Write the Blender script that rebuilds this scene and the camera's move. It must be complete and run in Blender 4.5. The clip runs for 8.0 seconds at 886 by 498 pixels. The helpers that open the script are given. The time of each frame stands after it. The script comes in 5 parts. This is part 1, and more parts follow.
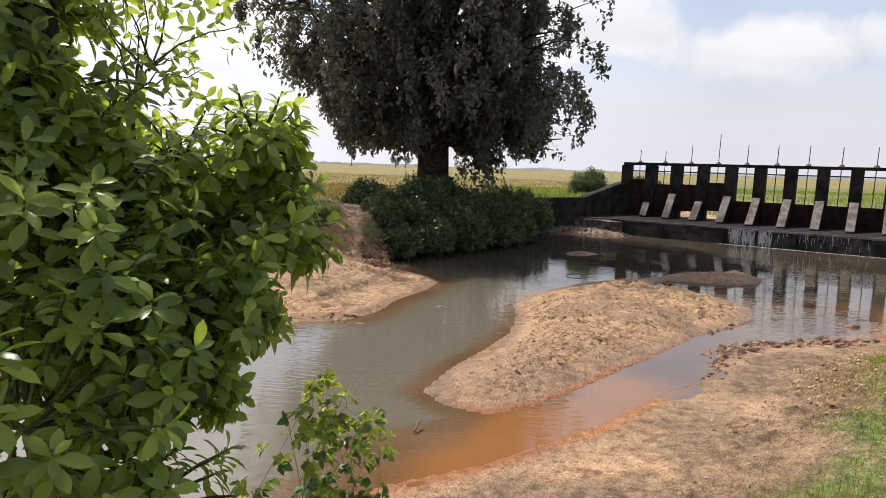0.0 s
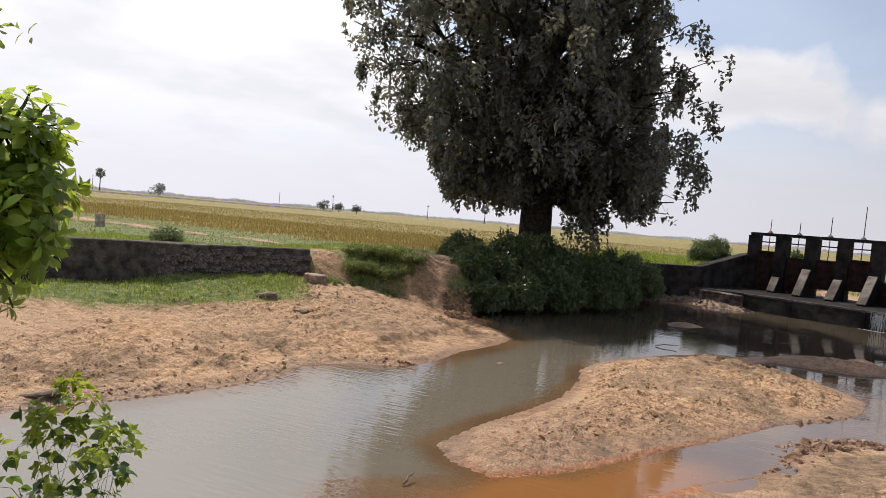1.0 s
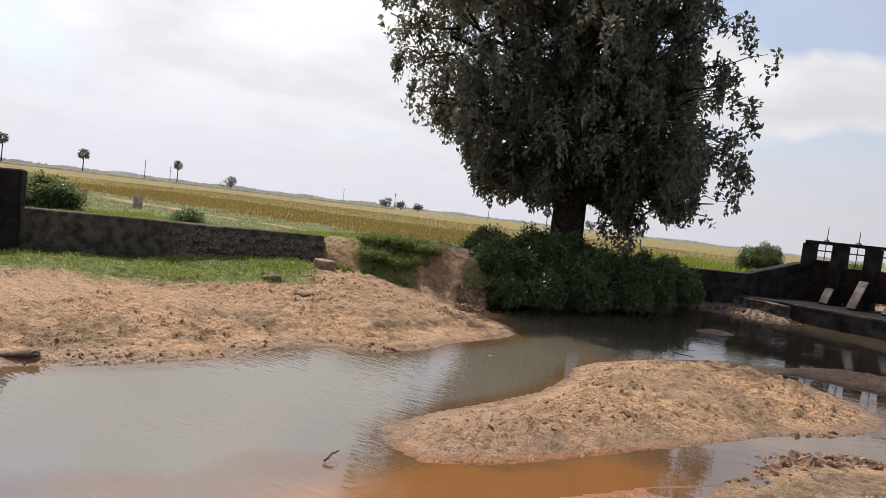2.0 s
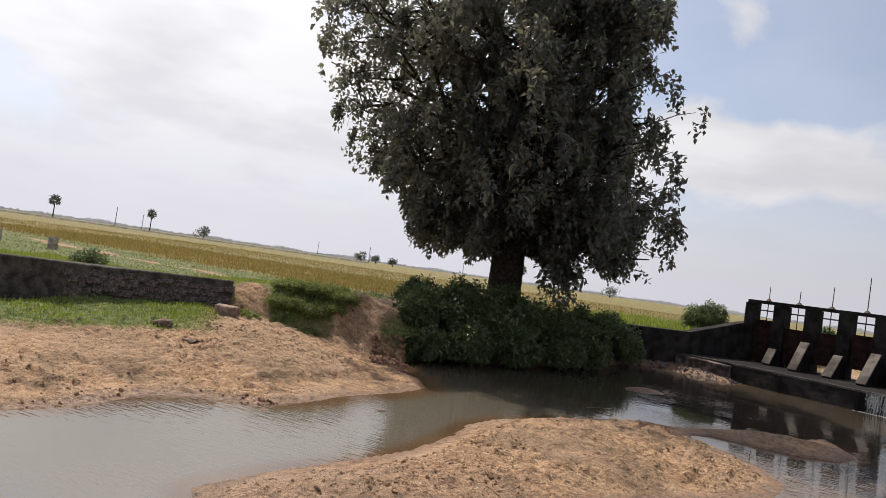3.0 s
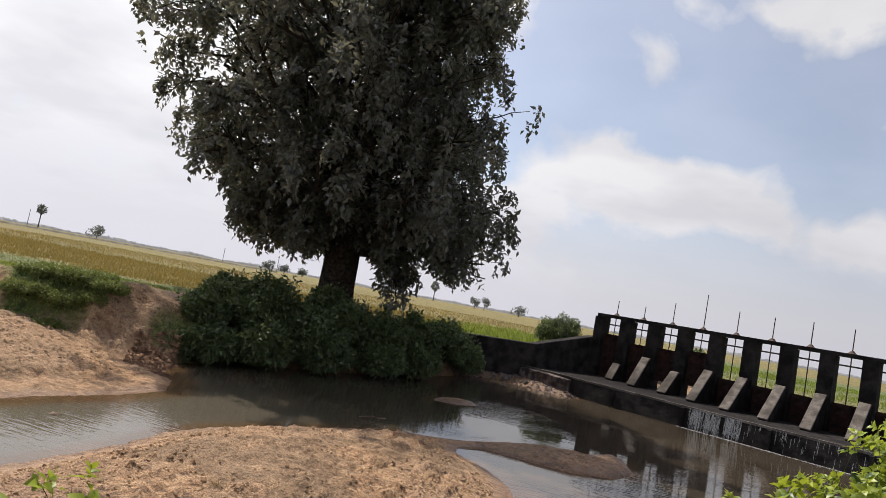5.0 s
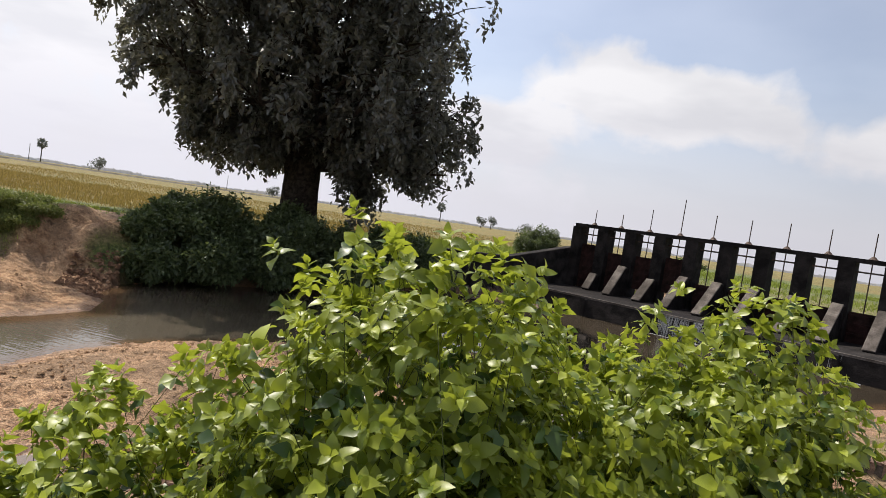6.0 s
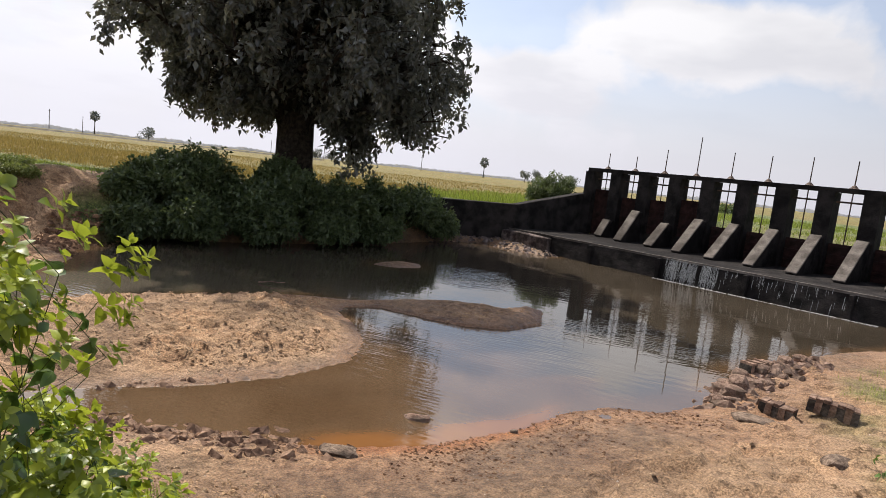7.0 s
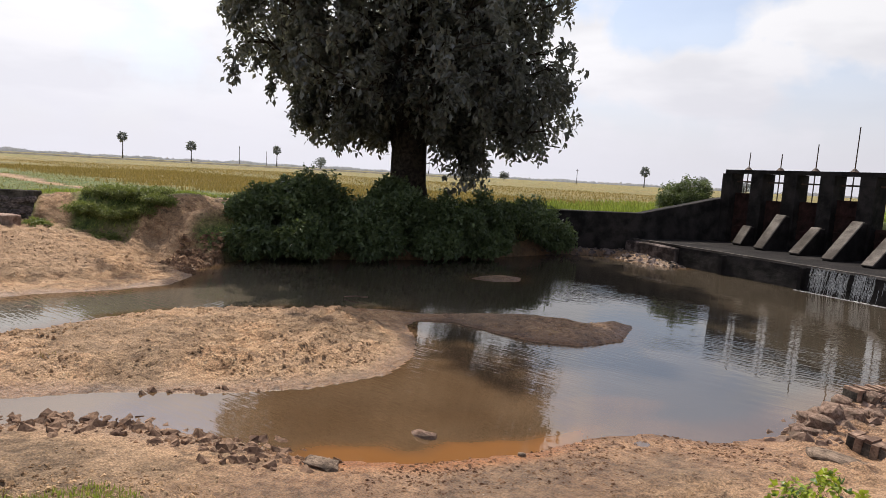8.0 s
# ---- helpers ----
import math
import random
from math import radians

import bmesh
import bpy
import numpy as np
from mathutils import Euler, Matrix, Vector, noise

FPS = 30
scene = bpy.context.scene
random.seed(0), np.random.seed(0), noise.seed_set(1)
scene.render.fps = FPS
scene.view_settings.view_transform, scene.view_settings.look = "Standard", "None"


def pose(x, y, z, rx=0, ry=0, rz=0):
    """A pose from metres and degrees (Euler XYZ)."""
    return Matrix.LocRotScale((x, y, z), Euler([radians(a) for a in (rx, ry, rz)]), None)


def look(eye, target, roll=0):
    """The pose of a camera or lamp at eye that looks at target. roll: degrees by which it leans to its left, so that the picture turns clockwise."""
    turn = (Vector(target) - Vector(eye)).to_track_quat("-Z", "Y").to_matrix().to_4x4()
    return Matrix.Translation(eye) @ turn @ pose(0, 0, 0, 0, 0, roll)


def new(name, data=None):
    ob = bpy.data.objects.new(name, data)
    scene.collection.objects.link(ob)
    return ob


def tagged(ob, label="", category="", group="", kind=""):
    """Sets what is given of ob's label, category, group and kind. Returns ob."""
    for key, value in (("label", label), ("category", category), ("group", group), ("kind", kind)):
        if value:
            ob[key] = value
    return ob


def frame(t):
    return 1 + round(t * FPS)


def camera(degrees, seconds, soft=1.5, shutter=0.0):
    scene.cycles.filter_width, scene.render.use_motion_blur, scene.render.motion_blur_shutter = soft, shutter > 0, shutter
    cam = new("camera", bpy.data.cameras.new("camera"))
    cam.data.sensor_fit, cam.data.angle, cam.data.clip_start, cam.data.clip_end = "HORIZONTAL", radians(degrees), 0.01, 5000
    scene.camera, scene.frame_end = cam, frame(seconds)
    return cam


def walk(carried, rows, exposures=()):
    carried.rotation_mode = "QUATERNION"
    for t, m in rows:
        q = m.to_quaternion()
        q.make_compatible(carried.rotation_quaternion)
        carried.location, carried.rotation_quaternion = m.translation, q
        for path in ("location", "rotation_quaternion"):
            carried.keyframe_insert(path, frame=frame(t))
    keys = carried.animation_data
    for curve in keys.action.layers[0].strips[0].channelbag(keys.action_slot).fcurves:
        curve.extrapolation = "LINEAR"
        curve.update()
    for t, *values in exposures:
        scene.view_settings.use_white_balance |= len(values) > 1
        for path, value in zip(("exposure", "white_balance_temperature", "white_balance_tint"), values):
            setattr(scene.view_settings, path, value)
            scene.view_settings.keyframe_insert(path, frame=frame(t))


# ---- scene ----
cam = camera(71.1, 8.0, soft=0.8)
PATH = [
    (0, (0.163, -0.887, 2.624), (-0.095, 1.079, 2.362), 1.8),
    (0.3, (0.476, -0.802, 2.549), (0.006, 1.129, 2.325), 5.8),
    (0.5, (0.683, -0.708, 2.536), (0.052, 1.174, 2.289), 6.4),
    (1, (1.286, -0.457, 2.539), (0.61, 1.423, 2.442), 4.9),
    (1.5, (1.84, -0.198, 2.441), (1.046, 1.631, 2.294), 4.6),
    (1.7, (2.052, -0.063, 2.42), (1.212, 1.745, 2.271), 5.7),
    (2.8, (3.219, 1.056, 2.418), (2.371, 2.867, 2.456), 9.3),
    (3, (3.474, 1.293, 2.427), (2.658, 3.117, 2.5), 8.2),
    (3.5, (4.01, 1.901, 2.43), (3.144, 3.699, 2.562), 6.2),
    (4, (4.568, 2.568, 2.465), (3.925, 4.452, 2.655), 4.6),
    (4.5, (5.078, 3.108, 2.436), (4.532, 5.014, 2.693), 7.6),
    (4.7, (5.306, 3.36, 2.432), (4.775, 5.273, 2.676), 10.0),
    (5.8, (6.61, 4.455, 2.43), (5.961, 6.343, 2.318), 8.0),
    (6, (6.845, 4.651, 2.42), (6.277, 6.566, 2.33), 8.5),
    (6.3, (7.25, 4.98, 2.404), (6.769, 6.918, 2.281), 7.2),
    (6.4, (7.394, 5.087, 2.401), (6.885, 7.014, 2.232), 6.4),
    (6.5, (7.544, 5.194, 2.408), (7.026, 7.117, 2.229), 6.9),
    (7, (8.148, 5.598, 2.359), (7.457, 7.459, 2.113), 6.3),
    (7.5, (8.731, 6.035, 2.367), (7.927, 7.848, 2.107), 5.4),
    (8, (9.33, 6.473, 2.396), (8.186, 8.096, 2.159), 3.2),
]
walk(cam, [(t, look(eye, target, roll)) for t, eye, target, roll in PATH], [(0.0, 0.30), (0.5, 0.22), (1.0, 0.1), (2.0, 0.0), (3.5, -0.12), (4.5, -0.1), (6.0, 0.03), (7.0, 0.12), (8.0, 0.06)])

# ---- light ----
SUN_EL, SUN_AZ = 58.0, -58.0          # degrees; azimuth from +y towards +x
world = bpy.data.worlds.new("world")
scene.world = world
world.use_nodes = True


def node(tree, kind, x=0, **values):
    n = tree.nodes.new(kind)
    for key, value in values.items():
        n.inputs[key.replace("_", " ")].default_value = value
    return n


def build_sky():
    tree = world.node_tree
    tree.nodes.clear()
    link = tree.links.new
    out = node(tree, "ShaderNodeOutputWorld")
    back = node(tree, "ShaderNodeBackground")
    back.inputs["Strength"].default_value = 1.0
    sky = tree.nodes.new("ShaderNodeTexSky")
    sky.sky_type, sky.sun_disc = "NISHITA", False
    sky.sun_elevation, sky.sun_rotation = radians(SUN_EL), radians(SUN_AZ % 360)
    sky.dust_density, sky.air_density = 2.0, 1.0
    dim = tree.nodes.new("ShaderNodeMix")
    dim.data_type, dim.blend_type = "RGBA", "MULTIPLY"
    dim.inputs["Factor"].default_value = 1.0
    dim.inputs["B"].default_value = (0.135, 0.135, 0.14, 1)
    link(sky.outputs[0], dim.inputs["A"])
    coord = tree.nodes.new("ShaderNodeTexCoord")
    sep = tree.nodes.new("ShaderNodeSeparateXYZ")
    link(coord.outputs["Generated"], sep.inputs[0])
    # clouds lie on a flat layer overhead
    up = tree.nodes.new("ShaderNodeMath")
    up.operation = "ADD"
    up.inputs[1].default_value = 0.16
    link(sep.outputs["Z"], up.inputs[0])
    flat = tree.nodes.new("ShaderNodeVectorMath")
    flat.operation = "SCALE"
    inv = tree.nodes.new("ShaderNodeMath")
    inv.operation = "DIVIDE"
    inv.inputs[0].default_value = 1.0
    link(up.outputs[0], inv.inputs[1])
    link(coord.outputs["Generated"], flat.inputs[0])
    link(inv.outputs[0], flat.inputs["Scale"])
    cloud = node(tree, "ShaderNodeTexNoise", Scale=7.0, Detail=6.0, Roughness=0.52, Distortion=0.2)
    link(coord.outputs["Generated"], cloud.inputs["Vector"])
    # thicker towards the sun's side
    side = tree.nodes.new("ShaderNodeVectorMath")
    side.operation = "DOT_PRODUCT"
    side.inputs[1].default_value = (math.sin(radians(-62)), math.cos(radians(-62)), 0.0)
    link(coord.outputs["Generated"], side.inputs[0])
    lift = tree.nodes.new("ShaderNodeMapRange")
    lift.inputs["From Min"].default_value, lift.inputs["From Max"].default_value = 0.35, 0.95
    lift.inputs["To Min"].default_value, lift.inputs["To Max"].default_value = -0.16, 0.12
    link(side.outputs["Value"], lift.inputs["Value"])
    total = tree.nodes.new("ShaderNodeMath")
    total.operation = "ADD"
    link(cloud.outputs["Fac"], total.inputs[0])
    link(lift.outputs[0], total.inputs[1])
    # heaped clouds: azimuth, elevation, half width and half height in degrees
    for az, el, wide, tall in ((-2.5, 13.6, 7.5, 4.8), (5.0, 12.8, 6.5, 3.2), (18.0, 10.0, 10.0, 3.0), (12.0, 28.5, 9.0, 4.6), (21.5, 20.0, 5.5, 2.4), (-50.0, 17.0, 16.0, 4.5), (-36.0, 11.0, 14.0, 3.5), (-34.0, 26.0, 20.0, 4.0), (-15.0, 9.0, 9.0, 2.5)):
        a, e = radians(az), radians(el)
        off = tree.nodes.new("ShaderNodeVectorMath")
        off.operation = "SUBTRACT"
        off.inputs[1].default_value = (math.sin(a) * math.cos(e), math.cos(a) * math.cos(e), math.sin(e))
        link(coord.outputs["Generated"], off.inputs[0])
        across, above = tree.nodes.new("ShaderNodeVectorMath"), tree.nodes.new("ShaderNodeVectorMath")
        across.operation = above.operation = "DOT_PRODUCT"
        across.inputs[1].default_value = (math.cos(a) / radians(wide), -math.sin(a) / radians(wide), 0)
        above.inputs[1].default_value = (0, 0, 1 / radians(tall))
        pair = tree.nodes.new("ShaderNodeCombineXYZ")
        for k, n in enumerate((across, above)):
            link(off.outputs[0], n.inputs[0])
            link(n.outputs["Value"], pair.inputs[k])
        size = tree.nodes.new("ShaderNodeVectorMath")
        size.operation = "LENGTH"
        link(pair.outputs[0], size.inputs[0])
        heap = tree.nodes.new("ShaderNodeMapRange")
        heap.inputs["From Min"].default_value, heap.inputs["From Max"].default_value = 0.35, 1.3
        heap.inputs["To Min"].default_value, heap.inputs["To Max"].default_value = 0.34, -0.0
        link(size.outputs["Value"], heap.inputs["Value"])
        more = tree.nodes.new("ShaderNodeMath")
        more.operation = "ADD"
        link(total.outputs[0], more.inputs[0])
        link(heap.outputs[0], more.inputs[1])
        total = more
    ramp = tree.nodes.new("ShaderNodeValToRGB")
    ramp.color_ramp.elements[0].position, ramp.color_ramp.elements[1].position = 0.50, 0.64
    ramp.color_ramp.elements[0].color = (0.34, 0.34, 0.34, 1)      # a thin veil everywhere
    link(total.outputs[0], ramp.inputs[0])
    grey = node(tree, "ShaderNodeTexNoise", Scale=1.5, Detail=4.0, Roughness=0.5)
    link(flat.outputs[0], grey.inputs["Vector"])
    tint = tree.nodes.new("ShaderNodeValToRGB")
    tint.color_ramp.elements[0].position, tint.color_ramp.elements[1].position = 0.38, 0.58
    tint.color_ramp.elements[0].color = (0.70, 0.70, 0.74, 1)
    tint.color_ramp.elements[1].color = (0.86, 0.85, 0.875, 1)
    link(grey.outputs["Fac"], tint.inputs[0])
    mix = tree.nodes.new("ShaderNodeMix")
    mix.data_type = "RGBA"
    link(ramp.outputs[0], mix.inputs["Factor"])
    link(dim.outputs["Result"], mix.inputs["A"])
    link(tint.outputs[0], mix.inputs["B"])
    # pale air near the horizon
    low = tree.nodes.new("ShaderNodeMapRange")
    low.interpolation_type = "SMOOTHSTEP"
    low.inputs["From Min"].default_value, low.inputs["From Max"].default_value = 0.0, 0.27
    low.inputs["To Min"].default_value, low.inputs["To Max"].default_value = 0.97, 0.0
    link(sep.outputs["Z"], low.inputs["Value"])
    haze = tree.nodes.new("ShaderNodeMix")
    haze.data_type = "RGBA"
    haze.inputs["B"].default_value = (0.665, 0.655, 0.72, 1)
    link(low.outputs[0], haze.inputs["Factor"])
    link(mix.outputs["Result"], haze.inputs["A"])
    # the air is brighter on the sun's side
    glow = tree.nodes.new("ShaderNodeMapRange")
    glow.inputs["From Min"].default_value, glow.inputs["From Max"].default_value = 0.2, 1.0
    glow.inputs["To Min"].default_value, glow.inputs["To Max"].default_value = 0.95, 1.22
    link(side.outputs["Value"], glow.inputs["Value"])
    near_sun = tree.nodes.new("ShaderNodeVectorMath")
    near_sun.operation = "DOT_PRODUCT"
    near_sun.inputs[1].default_value = (math.sin(radians(SUN_AZ)) * math.cos(radians(SUN_EL)), math.cos(radians(SUN_AZ)) * math.cos(radians(SUN_EL)), math.sin(radians(SUN_EL)))
    link(coord.outputs["Generated"], near_sun.inputs[0])
    halo = tree.nodes.new("ShaderNodeMapRange")
    halo.interpolation_type = "SMOOTHSTEP"
    halo.inputs["From Min"].default_value, halo.inputs["From Max"].default_value = 0.70, 1.0
    halo.inputs["To Min"].default_value, halo.inputs["To Max"].default_value = 0.0, 0.9
    link(near_sun.outputs["Value"], halo.inputs["Value"])
    air = tree.nodes.new("ShaderNodeMath")
    air.operation = "ADD"
    link(glow.outputs[0], air.inputs[0])
    link(halo.outputs[0], air.inputs[1])
    lit = tree.nodes.new("ShaderNodeVectorMath")
    lit.operation = "SCALE"
    link(haze.outputs["Result"], lit.inputs[0])
    link(air.outputs[0], lit.inputs["Scale"])
    link(lit.outputs[0], back.inputs["Color"])
    link(back.outputs[0], out.inputs["Surface"])


build_sky()
sun = new("sun", bpy.data.lights.new("sun", "SUN"))
sun.data.energy, sun.data.angle, sun.data.color = 5.0, radians(0.8), (1.0, 0.93, 0.82)
TO_SUN = Vector((math.sin(radians(SUN_AZ)) * math.cos(radians(SUN_EL)), math.cos(radians(SUN_AZ)) * math.cos(radians(SUN_EL)), math.sin(radians(SUN_EL))))
sun.matrix_world = look(TO_SUN * 60, (0, 0, 0))


# ---- materials ----
def ramp_of(tree, source, stops):
    r = tree.nodes.new("ShaderNodeValToRGB")
    els = r.color_ramp.elements
    while len(els) < len(stops):
        els.new(0.5)
    for el, (pos, col) in zip(els, stops):
        el.position, el.color = pos, (*col, 1)
    tree.links.new(source, r.inputs[0])
    return r.outputs[0]


def mixed(tree, fac, a, b, blend="MIX"):
    m = tree.nodes.new("ShaderNodeMix")
    m.data_type, m.blend_type = "RGBA", blend
    for socket, value in (("Factor", fac), ("A", a), ("B", b)):
        if isinstance(value, (int, float)):
            m.inputs[socket].default_value = value
        elif isinstance(value, tuple):
            m.inputs[socket].default_value = (*value, 1)
        else:
            tree.links.new(value, m.inputs[socket])
    return m.outputs["Result"]


def noise_of(tree, scale, detail=5.0, rough=0.55, space="Object", stretch=None):
    c = tree.nodes.new("ShaderNodeTexCoord")
    n = node(tree, "ShaderNodeTexNoise", Scale=scale, Detail=detail, Roughness=rough)
    if stretch:
        mp = tree.nodes.new("ShaderNodeMapping")
        mp.inputs["Scale"].default_value = stretch
        tree.links.new(c.outputs[space], mp.inputs[0])
        tree.links.new(mp.outputs[0], n.inputs["Vector"])
    else:
        tree.links.new(c.outputs[space], n.inputs["Vector"])
    return n.outputs["Fac"]


def bump_of(tree, height, strength, distance, after=None):
    b = node(tree, "ShaderNodeBump", Strength=strength, Distance=distance)
    tree.links.new(height, b.inputs["Height"])
    if after:
        tree.links.new(after, b.inputs["Normal"])
    return b.outputs[0]


def plain(name):
    m = bpy.data.materials.new(name)
    m.use_nodes = True
    t = m.node_tree
    return m, t, t.nodes["Principled BSDF"]


def rough_mat(name, dark, light, scale=6.0, roughness=0.9, bump=0.4, distance=0.02, stain=None, fine=40.0, metal=0.0):
    """A mottled surface: broad stains, fine grain and relief."""
    m, t, b = plain(name)
    c = ramp_of(t, noise_of(t, scale), [(0.38, dark), (0.62, light)])
    if stain:
        c = mixed(t, ramp_of(t, noise_of(t, scale * 0.22, 3), [(0.48, (0, 0, 0)), (0.66, (1, 1, 1))]), c, stain)
    g = noise_of(t, fine, 3)
    c = mixed(t, 0.35, c, ramp_of(t, g, [(0.38, (0.25, 0.25, 0.25)), (0.62, (0.8, 0.8, 0.8))]), "OVERLAY")
    t.links.new(c, b.inputs["Base Color"])
    b.inputs["Roughness"].default_value, b.inputs["Metallic"].default_value = roughness, metal
    b.inputs["Specular IOR Level"].default_value = 0.5 if roughness < 0.8 else 0.15
    n = bump_of(t, noise_of(t, scale * 2.2), bump, distance * 3)
    n = bump_of(t, g, bump * 0.7, distance, n)
    t.links.new(n, b.inputs["Normal"])
    return m


def leaf_mat(name, dark, light, through_col, gloss=0.42, share=0.35, sheen=0.5):
    """Leaves: each differs a little, and some sunlight passes through them."""
    m, t, b = plain(name)
    geo = t.nodes.new("ShaderNodeNewGeometry")
    info = t.nodes.new("ShaderNodeObjectInfo")
    add = t.nodes.new("ShaderNodeMath")
    add.operation = "ADD"
    t.links.new(geo.outputs["Random Per Island"], add.inputs[0])
    t.links.new(info.outputs["Random"], add.inputs[1])
    frac = t.nodes.new("ShaderNodeMath")
    frac.operation = "FRACT"
    t.links.new(add.outputs[0], frac.inputs[0])
    c = ramp_of(t, frac.outputs[0], [(0.0, dark), (0.85, light), (1.0, tuple(min(1, v * 1.3) for v in light))])
    c = mixed(t, 0.3, c, ramp_of(t, noise_of(t, 30.0, 3), [(0.3, (0.3, 0.3, 0.3)), (0.7, (0.7, 0.7, 0.7))]), "OVERLAY")
    t.links.new(c, b.inputs["Base Color"])
    b.inputs["Roughness"].default_value, b.inputs["Specular IOR Level"].default_value = gloss, sheen
    tr = t.nodes.new("ShaderNodeBsdfTranslucent")
    t.links.new(mixed(t, 0.6, c, through_col), tr.inputs["Color"])
    mix = t.nodes.new("ShaderNodeMixShader")
    mix.inputs[0].default_value = share
    t.links.new(b.outputs[0], mix.inputs[1])
    t.links.new(tr.outputs[0], mix.inputs[2])
    t.links.new(mix.outputs[0], t.nodes["Material Output"].inputs["Surface"])
    return m


def attribute(tree, name):
    a = tree.nodes.new("ShaderNodeAttribute")
    a.attribute_name = name
    return a.outputs["Fac"]


def ground_mat():
    m, t, b = plain("river_ground")
    broad, mid, fine, crumb = noise_of(t, 0.55, 4), noise_of(t, 7.0, 6, 0.66), noise_of(t, 60.0, 4), noise_of(t, 10.0, 5, 0.62)
    sand = ramp_of(t, mid, [(0.36, (0.21, 0.113, 0.056)), (0.48, (0.34, 0.198, 0.104)), (0.60, (0.43, 0.272, 0.152))])
    sand = mixed(t, ramp_of(t, broad, [(0.42, (0, 0, 0)), (0.58, (0.8, 0.8, 0.8))]), sand, (0.355, 0.230, 0.138))
    worked = ramp_of(t, noise_of(t, 1.3, 4, 0.6), [(0.44, (0, 0, 0)), (0.56, (1, 1, 1))])
    # shade of the small pits painted in: dark where the crumb relief is low
    pit_shade = mixed(t, worked, (0, 0, 0), ramp_of(t, crumb, [(0.405, (0.8, 0.8, 0.8)), (0.455, (0, 0, 0))]))
    sand = mixed(t, pit_shade, sand, (0.125, 0.074, 0.042))
    soil = ramp_of(t, mid, [(0.38, (0.10, 0.062, 0.034)), (0.62, (0.24, 0.155, 0.09))])
    turf = ramp_of(t, mid, [(0.38, (0.045, 0.065, 0.016)), (0.52, (0.11, 0.14, 0.032)), (0.66, (0.21, 0.19, 0.07))])
    crop = ramp_of(t, noise_of(t, 0.5, 6, 0.65, stretch=(0.25, 1.3, 1)), [(0.38, (0.095, 0.085, 0.020)), (0.5, (0.175, 0.130, 0.034)), (0.62, (0.245, 0.172, 0.055))])
    crop = mixed(t, ramp_of(t, noise_of(t, 0.02, 3, 0.5, stretch=(0.35, 2.2, 1)), [(0.46, (0, 0, 0)), (0.58, (0.8, 0.8, 0.8))]), crop, (0.15, 0.135, 0.04))
    silt = ramp_of(t, mid, [(0.38, (0.32, 0.12, 0.03)), (0.62, (0.46, 0.20, 0.07))])
    c = mixed(t, attribute(t, "soil"), sand, soil)
    c = mixed(t, attribute(t, "grass"), c, turf)
    c = mixed(t, attribute(t, "crop"), c, crop)
    c = mixed(t, attribute(t, "silt"), c, silt)
    wet = attribute(t, "wet")
    c = mixed(t, wet, c, mixed(t, 1.0, c, (0.62, 0.55, 0.50), "MULTIPLY"))
    c = mixed(t, 0.7, c, ramp_of(t, fine, [(0.38, (0.24, 0.24, 0.24)), (0.62, (0.74, 0.74, 0.74))]), "OVERLAY")
    t.links.new(c, b.inputs["Base Color"])
    r = t.nodes.new("ShaderNodeMapRange")
    r.inputs["To Min"].default_value, r.inputs["To Max"].default_value = 0.95, 0.45
    t.links.new(wet, r.inputs["Value"])
    t.links.new(r.outputs[0], b.inputs["Roughness"])
    n = bump_of(t, crumb, 1.0, 0.10)
    n = bump_of(t, fine, 0.6, 0.012, n)
    t.links.new(n, b.inputs["Normal"])
    return m


